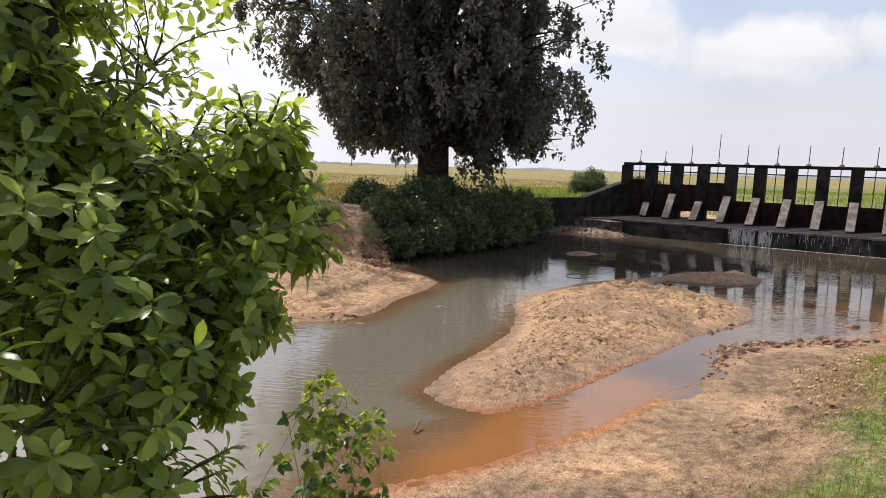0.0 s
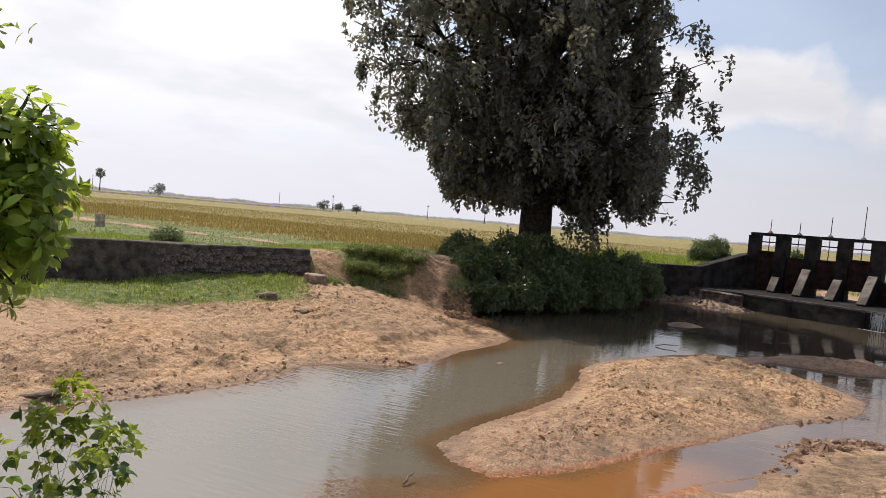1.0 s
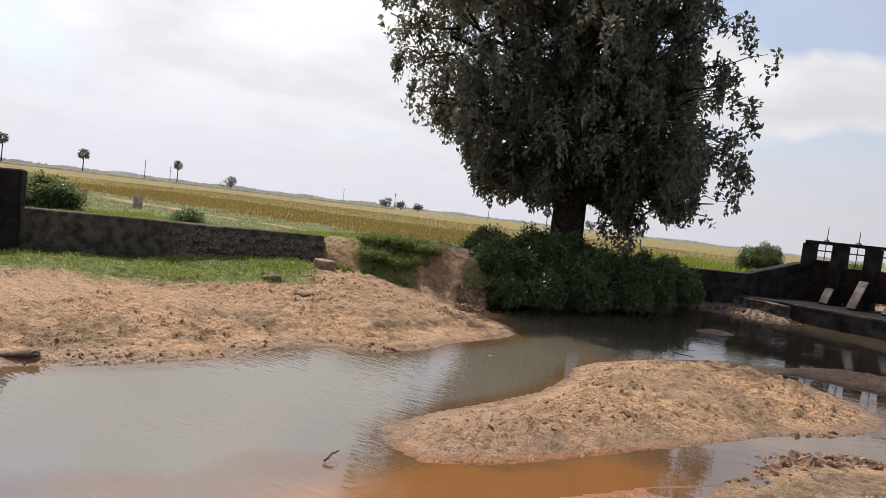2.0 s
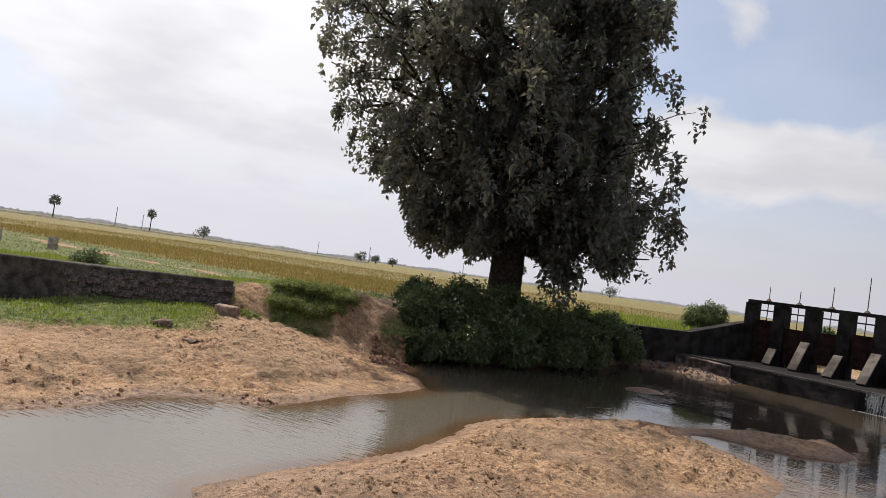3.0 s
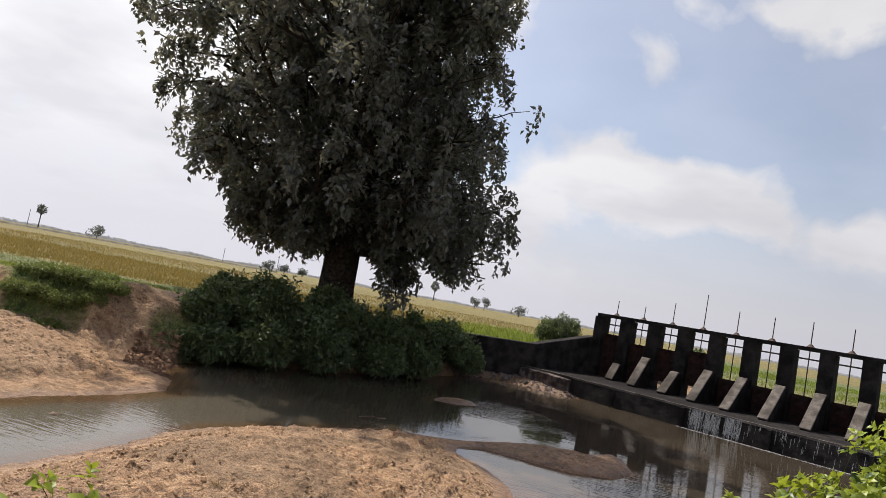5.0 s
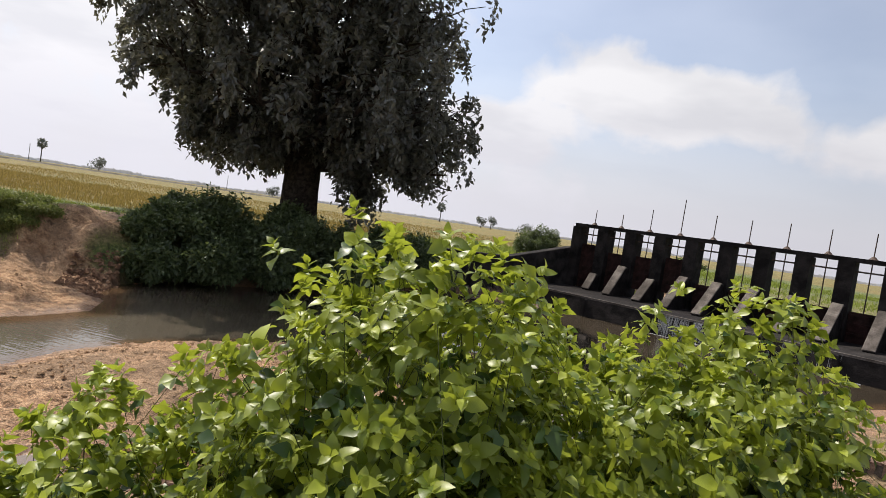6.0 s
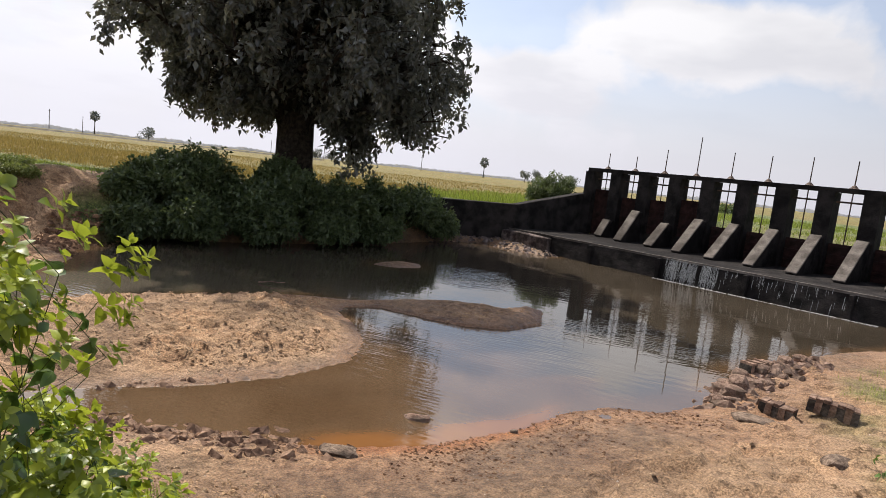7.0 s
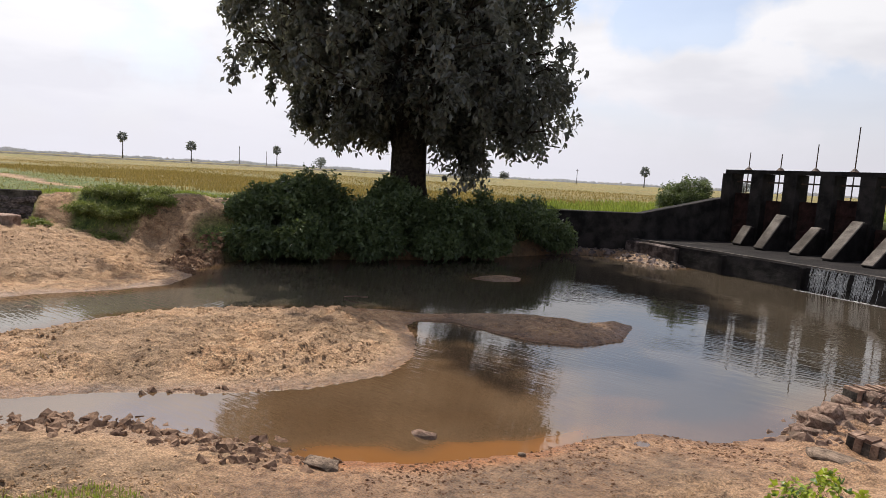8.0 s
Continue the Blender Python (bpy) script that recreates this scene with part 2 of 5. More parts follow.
def water_mat():
    """Silty water: clear where it is a few centimetres deep, clouded where deeper, with small ripples."""
    m, t, b = plain("silty_water")
    t.nodes.remove(b)
    depth, rust = attribute(t, "depth"), attribute(t, "rust")
    murk = ramp_of(t, noise_of(t, 0.35, 4), [(0.4, (0.046, 0.036, 0.025)), (0.6, (0.066, 0.052, 0.037))])
    thin = ramp_of(t, noise_of(t, 0.8, 4), [(0.4, (0.095, 0.056, 0.029)), (0.6, (0.125, 0.077, 0.042))])
    # paler silt here, with some of the sky's reflection put into the colour
    murk = mixed(t, attribute(t, "silty"), murk, (0.122, 0.105, 0.080))
    murk = mixed(t, depth, thin, murk)
    murk = mixed(t, rust, murk, (0.27, 0.11, 0.030))
    under = t.nodes.new("ShaderNodeBsdfDiffuse")
    t.links.new(murk, under.inputs["Color"])
    gloss = t.nodes.new("ShaderNodeBsdfGlossy")
    gloss.inputs["Roughness"].default_value = 0.01
    fres = node(t, "ShaderNodeFresnel", IOR=2.5)
    wave = noise_of(t, 3.2, 3, 0.5, stretch=(0.7, 1.5, 1))
    small = noise_of(t, 9.0, 2, 0.4, stretch=(0.35, 1.9, 1))
    # breezy patches between glassy ones
    breeze = ramp_of(t, noise_of(t, 0.28, 2, 0.5), [(0.45, (0.015, 0.015, 0.015)), (0.62, (0.34, 0.34, 0.34))])
    n = bump_of(t, wave, 0.040, 0.045)
    breeze = mixed(t, attribute(t, "silty"), breeze, (0.26, 0.26, 0.26))
    lap = node(t, "ShaderNodeBump", Distance=0.014)
    t.links.new(breeze, lap.inputs["Strength"])
    t.links.new(small, lap.inputs["Height"])
    t.links.new(n, lap.inputs["Normal"])
    n = lap.outputs[0]
    t.links.new(n, gloss.inputs["Normal"])
    t.links.new(n, fres.inputs["Normal"])
    top = t.nodes.new("ShaderNodeMixShader")
    t.links.new(fres.outputs[0], top.inputs[0])
    t.links.new(under.outputs[0], top.inputs[1])
    t.links.new(gloss.outputs[0], top.inputs[2])
    t.links.new(top.outputs[0], t.nodes["Material Output"].inputs["Surface"])
    return m


M_GROUND, M_WATER = ground_mat(), water_mat()
# dark weathered concrete, with the shade on the weir's sides put into the colour
M_CONC = rough_mat("weathered_shade_concrete", (0.009, 0.008, 0.0075), (0.034, 0.029, 0.027), 2.5, stain=(0.010, 0.008, 0.008))
# paler copy for worn faces and edges; the slopes' sunlight is partly in it
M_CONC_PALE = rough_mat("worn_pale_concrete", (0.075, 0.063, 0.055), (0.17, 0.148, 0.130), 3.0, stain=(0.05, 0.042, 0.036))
M_STONE = rough_mat("rubble_stone", (0.085, 0.06, 0.045), (0.26, 0.19, 0.14), 5.0, stain=(0.06, 0.045, 0.035))
M_WALLSTONE = rough_mat("wall_stone", (0.05, 0.038, 0.036), (0.21, 0.165, 0.15), 5.0, stain=(0.03, 0.025, 0.022))
M_MORTAR = rough_mat("old_mortar", (0.035, 0.03, 0.025), (0.10, 0.085, 0.07), 5.0)
M_BRICK = rough_mat("old_brick", (0.12, 0.075, 0.055), (0.30, 0.20, 0.145), 8.0, stain=(0.09, 0.075, 0.055))
M_IRON = rough_mat("rusty_iron", (0.03, 0.02, 0.016), (0.10, 0.055, 0.035), 9.0, roughness=0.75)
M_GATE = rough_mat("rusted_gate_plate", (0.016, 0.008, 0.007), (0.055, 0.025, 0.021), 3.0, roughness=0.85, stain=(0.03, 0.027, 0.022))
M_BARK = rough_mat("dark_bark", (0.028, 0.021, 0.017), (0.085, 0.065, 0.05), 9.0, bump=0.9, distance=0.05)
M_TWIG = rough_mat("green_brown_twig", (0.035, 0.045, 0.016), (0.10, 0.115, 0.04), 12.0)
M_FALL = rough_mat("falling_water", (0.12, 0.122, 0.125), (0.33, 0.335, 0.34), 30.0, roughness=0.2, bump=0.2)
M_LEAF_TREE = leaf_mat("big_tree_leaf", (0.048, 0.047, 0.042), (0.130, 0.128, 0.104), (0.26, 0.25, 0.16), 0.36, 0.40, 0.9)
M_LEAF_BUSH = leaf_mat("bank_bush_leaf", (0.030, 0.048, 0.020), (0.120, 0.150, 0.062), (0.22, 0.28, 0.07), 0.42, 0.32, 0.5)
M_LEAF_NEAR = leaf_mat("bright_bush_leaf", (0.09, 0.135, 0.014), (0.31, 0.355, 0.040), (0.48, 0.54, 0.05), 0.40, 0.38, 0.5)
M_LEAF_OLD = leaf_mat("grown_bush_leaf", (0.018, 0.046, 0.010), (0.085, 0.140, 0.030), (0.20, 0.32, 0.04), 0.40, 0.30, 0.5)
M_LEAF_FIG = leaf_mat("broad_tree_leaf", (0.040, 0.078, 0.018), (0.215, 0.290, 0.055), (0.60, 0.72, 0.08), 0.30, 0.50)
M_LEAF_WEED = leaf_mat("creeping_weed_leaf", (0.06, 0.080, 0.022), (0.19, 0.205, 0.065), (0.28, 0.34, 0.06), 0.5, 0.3, 0.3)
M_GRASS = leaf_mat("grass_blade", (0.10, 0.135, 0.020), (0.27, 0.31, 0.055), (0.36, 0.44, 0.06), 0.6, 0.35)
M_CROP = leaf_mat("ripe_rice", (0.17, 0.130, 0.040), (0.31, 0.225, 0.078), (0.40, 0.31, 0.08), 0.7, 0.3, 0.2)


# ---- building helpers ----
def from_arrays(name, verts, faces, material, parent=None, label="", smooth=False, attributes=None):
    """One mesh object from numpy arrays; faces are rows of equal length."""
    verts, faces = np.asarray(verts, np.float32), np.asarray(faces, np.int32)
    me = bpy.data.meshes.new(name)
    k = faces.shape[1]
    me.vertices.add(len(verts))
    me.vertices.foreach_set("co", verts.ravel())
    me.loops.add(faces.size)
    me.loops.foreach_set("vertex_index", faces.ravel())
    me.polygons.add(len(faces))
    me.polygons.foreach_set("loop_start", np.arange(0, faces.size, k, dtype=np.int32))
    me.polygons.foreach_set("use_smooth", np.full(len(faces), smooth))
    for key, values in (attributes or {}).items():
        me.attributes.new(key, "FLOAT", "POINT").data.foreach_set("value", np.asarray(values, np.float32))
    me.update(calc_edges=True)
    me.materials.append(material)
    ob = new(name, me)
    ob.parent = parent
    if label:
        tagged(ob, label)
    return ob


def part(name, bm, material, parent=None, label="", smooth=False):
    """Links a bmesh as one mesh object under a thing or a part."""
    me = bpy.data.meshes.new(name)
    bm.to_mesh(me)
    bm.free()
    me.materials.append(material)
    for p in me.polygons:
        p.use_smooth = smooth
    ob = new(name, me)
    ob.parent = parent
    if label:
        tagged(ob, label)
    return ob


def thing(name, place, label, category, group="", kind=""):
    ob = new(name)
    ob.empty_display_size = 0.1
    ob.matrix_world = place
    return tagged(ob, label, category, group, kind)


def box(bm, x0, y0, z0, x1, y1, z1, m=None):
    vs = [bm.verts.new(v) for v in ((x0, y0, z0), (x1, y0, z0), (x1, y1, z0), (x0, y1, z0), (x0, y0, z1), (x1, y0, z1), (x1, y1, z1), (x0, y1, z1))]
    for f in ((3, 2, 1, 0), (4, 5, 6, 7), (0, 1, 5, 4), (1, 2, 6, 5), (2, 3, 7, 6), (3, 0, 4, 7)):
        bm.faces.new([vs[i] for i in f])
    if m is not None:
        bmesh.ops.transform(bm, matrix=m, verts=vs)
    return vs


def worn(bm, width=0.015, jitter=0.0, seed=0, cuts=0):
    if cuts:
        bmesh.ops.subdivide_edges(bm, edges=bm.edges[:], cuts=cuts, use_grid_fill=True)
    if width:
        sharp = [e for e in bm.edges if len(e.link_faces) == 2 and e.calc_face_angle(0) > 0.6]
        bmesh.ops.bevel(bm, geom=sharp, offset=width, segments=1, affect="EDGES")
    if jitter:
        for v in bm.verts:
            v.co += Vector(noise.noise_vector(v.co * 3.1 + Vector((seed, 0, 0)))) * jitter
    return bm


def prism(bm, outline, x0, x1):
    """A solid whose section (y, z) runs from x0 to x1."""
    a = [bm.verts.new((x0, y, z)) for y, z in outline]
    b = [bm.verts.new((x1, y, z)) for y, z in outline]
    n = len(outline)
    for i in range(n):
        bm.faces.new((a[i], a[(i + 1) % n], b[(i + 1) % n], b[i]))
    bm.faces.new(a[::-1])
    bm.faces.new(b)
    bmesh.ops.recalc_face_normals(bm, faces=bm.faces[:])
    return bm


def tube(bm, points, radii, sides=8):
    """A tapering tube along a line of points."""
    rings = []
    for i, p in enumerate(points):
        d = (points[min(i + 1, len(points) - 1)] - points[max(i - 1, 0)]).normalized()
        a = d.orthogonal().normalized() if i == 0 else (a - d * a.dot(d)).normalized()
        b = d.cross(a)
        rings.append([bm.verts.new(p + (a * math.cos(k * math.tau / sides) + b * math.sin(k * math.tau / sides)) * radii[i]) for k in range(sides)])
    for r, s in zip(rings, rings[1:]):
        for k in range(sides):
            bm.faces.new((r[k], r[(k + 1) % sides], s[(k + 1) % sides], s[k]))
    bm.faces.new(rings[-1])
    bm.faces.new(rings[0][::-1])


def smooth(a, b, x):
    s = np.clip((x - a) / (b - a), 0, 1)
    return s * s * (3 - 2 * s)


def line_distance(P, line):
    """Distance of points (n, 2) from an open line."""
    best = np.full(len(P), 1e9)
    for a, b in zip(line, line[1:]):
        a, b = np.array(a, float), np.array(b, float)
        s = np.clip(((P - a) @ (b - a)) / ((b - a) @ (b - a)), 0, 1)
        best = np.minimum(best, np.hypot(*(P - a - s[:, None] * (b - a)).T))
    return best


def inside(P, poly):
    hit = np.zeros(len(P), bool)
    for (xa, ya), (xb, yb) in zip(poly, poly[1:] + poly[:1]):
        cross = (ya > P[:, 1]) != (yb > P[:, 1])
        with np.errstate(divide="ignore", invalid="ignore"):
            hit ^= cross & (P[:, 0] < (xb - xa) * (P[:, 1] - ya) / (yb - ya if yb != ya else 1e-9) + xa)
    return hit


def signed(P, poly):
    d = line_distance(P, poly + poly[:1])
    return np.where(inside(P, poly), d, -d)


GRAIN = np.random.RandomState(7).rand(256, 256).astype(np.float32)


def lumps(P, size, seed=0):
    """Smooth value noise, -1 to 1, with bumps of about that size."""
    q = P / size + np.array([17.3 * seed, 9.1 * seed])
    i = np.floor(q).astype(int)
    f = q - i
    f = f * f * (3 - 2 * f)
    x0, y0, x1, y1 = i[:, 0] % 256, i[:, 1] % 256, (i[:, 0] + 1) % 256, (i[:, 1] + 1) % 256
    a = GRAIN[x0, y0] * (1 - f[:, 0]) + GRAIN[x1, y0] * f[:, 0]
    b = GRAIN[x0, y1] * (1 - f[:, 0]) + GRAIN[x1, y1] * f[:, 0]
    return 2 * (a * (1 - f[:, 1]) + b * f[:, 1]) - 1


# ---- the plan ----
W0, WU, WN = np.array([5.426, 29.687]), np.array([0.888, -0.460]), np.array([-0.460, -0.888])   # the weir: first rod, along it, towards the pool


BEACH = [(-34, -26), (-18, -11), (-9.5, -1.2), (-6.6, 2.6), (-5.47, 4.21), (-5.21, 4.63), (-4.75, 5.43), (-4.2, 6.45), (-3.92, 7.33), (-4.03, 8.11), (-3.56, 8.65),
         (-2.71, 9.1), (-2.35, 9.9), (-2.25, 10.9), (-1.8, 12.2), (-1.72, 13.1), (-2.3, 13.95), (-2.9, 14.3)]
FAR = [(-2.9, 14.3), (-3.6, 15.6), (-3.5, 17.3), (-2.4, 18.3), (-1.1, 20.3), (0.0, 23.1), (0.8, 25.6), (1.8, 26.5), (3.2, 25.95), (4.3, 25.6), (4.7, 26.3)]
DAM = [(4.7, 26.3), (14.6, 21.2)]
RIGHT = [(14.6, 21.2), (13.2, 19.9), (11.92, 18.5), (10.61, 17.06), (9.81, 15.95), (9.19, 14.97), (8.89, 14.05), (8.75, 13.4)]
NEAR = [(8.75, 13.4), (8.3, 12.7), (7.7, 12.45), (7.32, 11.97), (7.02, 11.28), (6.41, 10.44), (5.88, 10.04), (5.53, 9.86), (5.04, 9.75), (4.5, 9.5), (3.81, 9.2), (3.3, 8.75),
        (2.85, 7.95), (2.45, 7.15), (1.8, 6.5), (1.0, 5.45), (-0.15, 4.35), (-1.2, 3.65), (-1.8, 3.2), (-3.2, 1.7), (-6.2, -2.0), (-15, -14), (-30, -30)]
RIVER = BEACH + FAR[1:] + RIGHT + NEAR[1:]
BAR = [(-0.95, 6.05), (-0.7, 7.0), (-0.3, 8.0), (0.0, 8.9), (0.1, 10.2), (0.02, 11.0), (0.2, 11.8), (0.8, 12.8), (1.6, 13.9), (2.4, 14.6), (3.0, 14.85), (3.6, 15.25),
       (4.12, 15.9), (5.03, 16.35), (5.4, 16.3), (5.66, 16.8), (6.05, 16.82), (6.26, 15.75), (5.92, 15.0), (5.26, 14.67), (4.58, 14.7), (3.73, 14.8), (3.3, 14.4),
       (3.4, 14.0), (4.0, 13.5), (4.5, 12.8), (4.75, 12.0), (4.45, 11.05), (4.0, 10.4), (3.04, 9.5), (2.12, 8.15), (1.57, 7.45), (1.15, 6.85), (0.47, 5.98), (-0.14, 5.5), (-0.6, 5.65)]
ISLET = [(1.6, 18.7), (1.5, 19.2), (1.8, 19.8), (2.25, 19.8), (2.5, 19.3), (2.1, 18.8)]
WALL_A, WALL_B = np.array([-7.1, 12.95]), np.array([-13.6, 5.0])     # the stone retaining wall
PLATEAU = [(-60, -60), (-38, -25), (-20, -3), (-13.6, 5.0), (-11.0, 8.2), (-7.1, 12.95), (-6.6, 13.5), (-6.1, 14.1), (-5.2, 14.95), (-4.5, 15.6), (-4.2, 16.4), (-4.0, 17.4), (-3.4, 18.9), (-2.1, 21.0),
           (-1.0, 23.5), (-0.5, 25.8), (1.2, 26.9), (2.55, 27.6), (4.5, 30.0), (6, 33), (13, 44), (40, 60), (3000, 1200), (3000, 4000), (-4000, 4000), (-4000, -1000)]
TRACK = [(-60, 23), (-30, 18.6), (-19.7, 16.9), (-14.5, 15.9), (-10.2, 15.6), (-7.6, 16.1), (-6.0, 16.8), (-4.9, 18.4), (-5.4, 23), (-3, 31), (6, 40), (30, 60)]
GULLY = [(-3.9, 13.5), (-4.55, 14.4), (-4.65, 15.2), (-4.6, 16.0), (-5.0, 17.0)]
FOOTWAY = [(-7.6, 14.2), (-6.75, 13.25), (-6.3, 12.8), (-5.9, 12.3)]      # trodden way down past the wall


def land(P):
    """Height of the ground at points (n, 2), with the shares of soil, grass, crop, silt and wetness."""
    dr = signed(P, RIVER)
    dist = {k: line_distance(P, line) for k, line in (("beach", BEACH), ("far", FAR), ("dam", DAM), ("right", RIGHT), ("near", NEAR))}
    d = np.maximum(-dr, 0)
    cap = 0.30 + 0.18 * smooth(8.5, 12.5, P[:, 1]) + 0.16 * smooth(11.8, 13.6, P[:, 1])
    tip = smooth(9.3, 10.8, P[:, 1])
    prof = {
        "beach": np.minimum(0.05 * smooth(0, 0.25, d) + 0.15 * d, cap) * (1 - tip) + tip * np.minimum(0.035 * smooth(0, 0.25, d) + 0.03 * d + 0.08 * smooth(0.0, 0.22, d - 1.0 + 0.25 * lumps(P, 0.5, 72)) + 0.17 * np.maximum(d - 1.0, 0), 0.64),
        "far": 0.1 * smooth(0, 0.2, d) + 0.22 * d,
        "dam": np.full(len(P), -0.4),
        "right": 0.2 * smooth(0, 0.3, d) + 0.12 * smooth(0.5, 3, d) + 0.45 * smooth(3, 8, d),
        "near": 0.03 * np.minimum(d, 1) + 0.84 * smooth(0.3, 5.4, d),
    }
    wsum, h = 0, 0
    for k in dist:
        w = 1 / (dist[k] + 0.05) ** 3
        wsum, h = wsum + w, h + w * prof[k]
    h = np.minimum(h / wsum, 1.2)
    # the raised fields beyond the banks
    sp = signed(P, PLATEAU)
    along = (P - WALL_A) @ (WALL_B - WALL_A) / ((WALL_B - WALL_A) @ (WALL_B - WALL_A))
    gully = line_distance(P, GULLY)
    ramp = 1.5 - 1.42 * smooth(-0.01, 0.02, along) * smooth(9, 7, P[:, 0] + 12.0 + 4) + 0.8 * smooth(0.7, 0.2, gully)
    ramp = np.where((along > 0) & (along < 3), 0.1, ramp)
    ramp = np.where((P[:, 0] > 0.2) & (P[:, 1] > 25.0), 0.15, ramp)
    up = 1.40 * smooth(-1, 0.08, sp / np.maximum(ramp, 0.05)) + 0.16 * smooth(1.3, 0.3, line_distance(P, [(-6.3, 14.4), (-5.5, 15.2), (-5.1, 15.6)]))
    h = np.maximum(h, up + 0.14 * lumps(P, 0.6, 21) * smooth(0.1, 0.5, up) * smooth(1.39, 1.0, up)) - 0.30 * smooth(0.6, 0.0, gully) * smooth(17.0, 15.8, P[:, 1]) * smooth(13.6, 14.6, P[:, 1])
    h = np.where(sp < 0.1, np.maximum(h, np.minimum(0.62, 0.36 + 0.16 * (3.2 + sp)) * smooth(-3.6, -2.2, sp) * (along > 0.0) * (along < 2)), h)
    # upstream of the weir the bed is low
    q = P - W0
    u, n = q @ WU, q @ WN
    up_bed = smooth(-0.6, -0.3, u) * smooth(14.4, 14.0, u) * smooth(0.5, 0.2, n) * smooth(-13.0, -9.0, n)
    h = h * (1 - up_bed) + 0.45 * up_bed
    # bed of the river, the sand bar and the islet
    shore_d = np.minimum.reduce([dist[k] for k in ("beach", "far", "right", "near")])
    bed = -0.75 * smooth(0.0, 2.2, shore_d) - 0.02
    shoal = smooth(1.7, 0.9, dist["near"]) * smooth(-2.6, -1.4, P[:, 0]) * smooth(8.6, 7.4, P[:, 0])
    bed = np.maximum(bed, -0.055 - 0.75 * (1 - shoal))
    h = np.where(dr > 0, bed, h)
    sb = signed(P, BAR)
    spit = smooth(3.0, 3.8, P[:, 0]) * smooth(14.0, 14.6, P[:, 1])
    bar = (0.17 - 0.09 * spit) * smooth(0, 0.9 - 0.6 * spit, sb) + 0.012 + 0.02 * spit
    h = np.where(sb > 0, bar, np.where(dr > 0, np.maximum(h, -0.6 * smooth(0, 1.1, -sb) - 0.015), h))
    si = signed(P, ISLET)
    h = np.where(si > 0, 0.05 * smooth(0, 0.3, si) + 0.01, np.where(dr > 0, np.maximum(h, -0.5 * smooth(0, 1.2, -si)), h))
    shore = np.where(dr > 0, np.maximum(sb, si), -dr)
    # trodden sand, clods and ruts
    dry = smooth(0.1, 0.7, shore) * (sp < 0.3)
    warp = P + 0.10 * np.stack([lumps(P, 0.3, 18), lumps(P, 0.3, 19)], 1)
    tread = 0.010 * lumps(warp, 0.25, 1) + 0.022 * lumps(warp, 0.11, 2) + 0.03 * lumps(P, 0.9, 3)
    pits = -0.045 * smooth(0.15, 0.30, lumps(warp, 0.13, 4)) + 0.045 * smooth(0.30, 0.45, lumps(warp, 0.11, 15)) - 0.012 * smooth(0.2, 0.4, lumps(warp, 0.27, 16))
    pits = pits * np.where(P[:, 0] < -1.4, 0.85, 1.0) * (0.5 + 0.5 * smooth(-0.45, 0.15, lumps(P, 1.9, 17) + 0.4 * lumps(P, 0.6, 22)))
    dry = dry * smooth(0.02, 0.14, h)
    h = h + dry * (tread + pits) + np.where(sp > 0.2, 0.05 * lumps(P, 1.4, 6) + 0.02 * lumps(P, 0.4, 7), 0) * smooth(200, 40, np.abs(P[:, 1]))
    h = h + 0.012 * lumps(P, 0.5, 8) * smooth(0, 0.2, np.abs(shore))
    # what covers it
    track = np.minimum.reduce([line_distance(P, TRACK) - 0.22, gully - 0.42, line_distance(P, FOOTWAY) - 0.2])
    off_track = smooth(0.0, 0.35, track + 0.15 * lumps(P, 0.5, 9))
    q1 = lumps(P, 0.9, 10) + 0.5 * lumps(P, 0.3, 11)
    mask_p = smooth(-0.75, -0.35, sp / np.maximum(ramp, 0.3) + 0.25 * q1) * np.where((sp < 0.05) & (P[:, 1] < 20), smooth(-0.3, 0.25, q1 + 0.35), 1)
    # turf below the wall
    wn = np.abs((P - WALL_A) @ np.array([-(WALL_B - WALL_A)[1], (WALL_B - WALL_A)[0]]) / np.linalg.norm(WALL_B - WALL_A))
    strip = smooth(2.5, 2.0, wn + 0.3 * q1) * smooth(0.02, 0.10, along + 0.02 * q1) * (sp < 0.2)
    nearside = (dist["near"] < np.minimum(dist["beach"], dist["far"])) | (dist["right"] < dist["near"])
    verge = smooth(1.7, 2.5, d + 0.45 * q1) * nearside * smooth(7.7, 6.7, P[:, 0])
    verge = np.maximum(verge, 0.8 * smooth(1.0, 1.9, d + 0.7 * q1) * smooth(9.8, 10.9, P[:, 0] + 0.5 * q1) * nearside)
    foot = smooth(0.12, 0.4, np.abs(d - 2.75) + 0.15 * q1) * 0.85 + 0.15
    grass = np.clip(np.maximum.reduce([mask_p * off_track, strip, verge * foot]), 0, 1)
    start = np.where(P[:, 0] < -5.5, 17.6 + 0.07 * (-5.5 - P[:, 0]), 17.6 + np.minimum(2.6 * (P[:, 0] + 5.5), 30) + 40 * smooth(3, 9, P[:, 0]))
    crop = smooth(0.3, 2.0, P[:, 1] - start + 0.7 * q1) * (sp > 0.8)
    soil = np.clip(smooth(0.1, 0.7, q1 - 0.2) * 0.2 * (shore > 0) + 0.35 * (dist["far"] < 2.0) * (dr < 0) * (sp < 0) * smooth(14.6, 15.6, P[:, 1])
                   + 0.5 * smooth(1.4, 0.4, d) * nearside * (q1 > 0.1) + 0.6 * (sp > 0) * (track > 0) + nearside * smooth(9.6, 7.4, P[:, 0]) * 0.95 * smooth(0.1, 0.8, d) * smooth(-1.0, 0.0, q1), 0, 1)
    soil = soil * (0.15 + 0.85 * smooth(0.3, 0.8, gully))
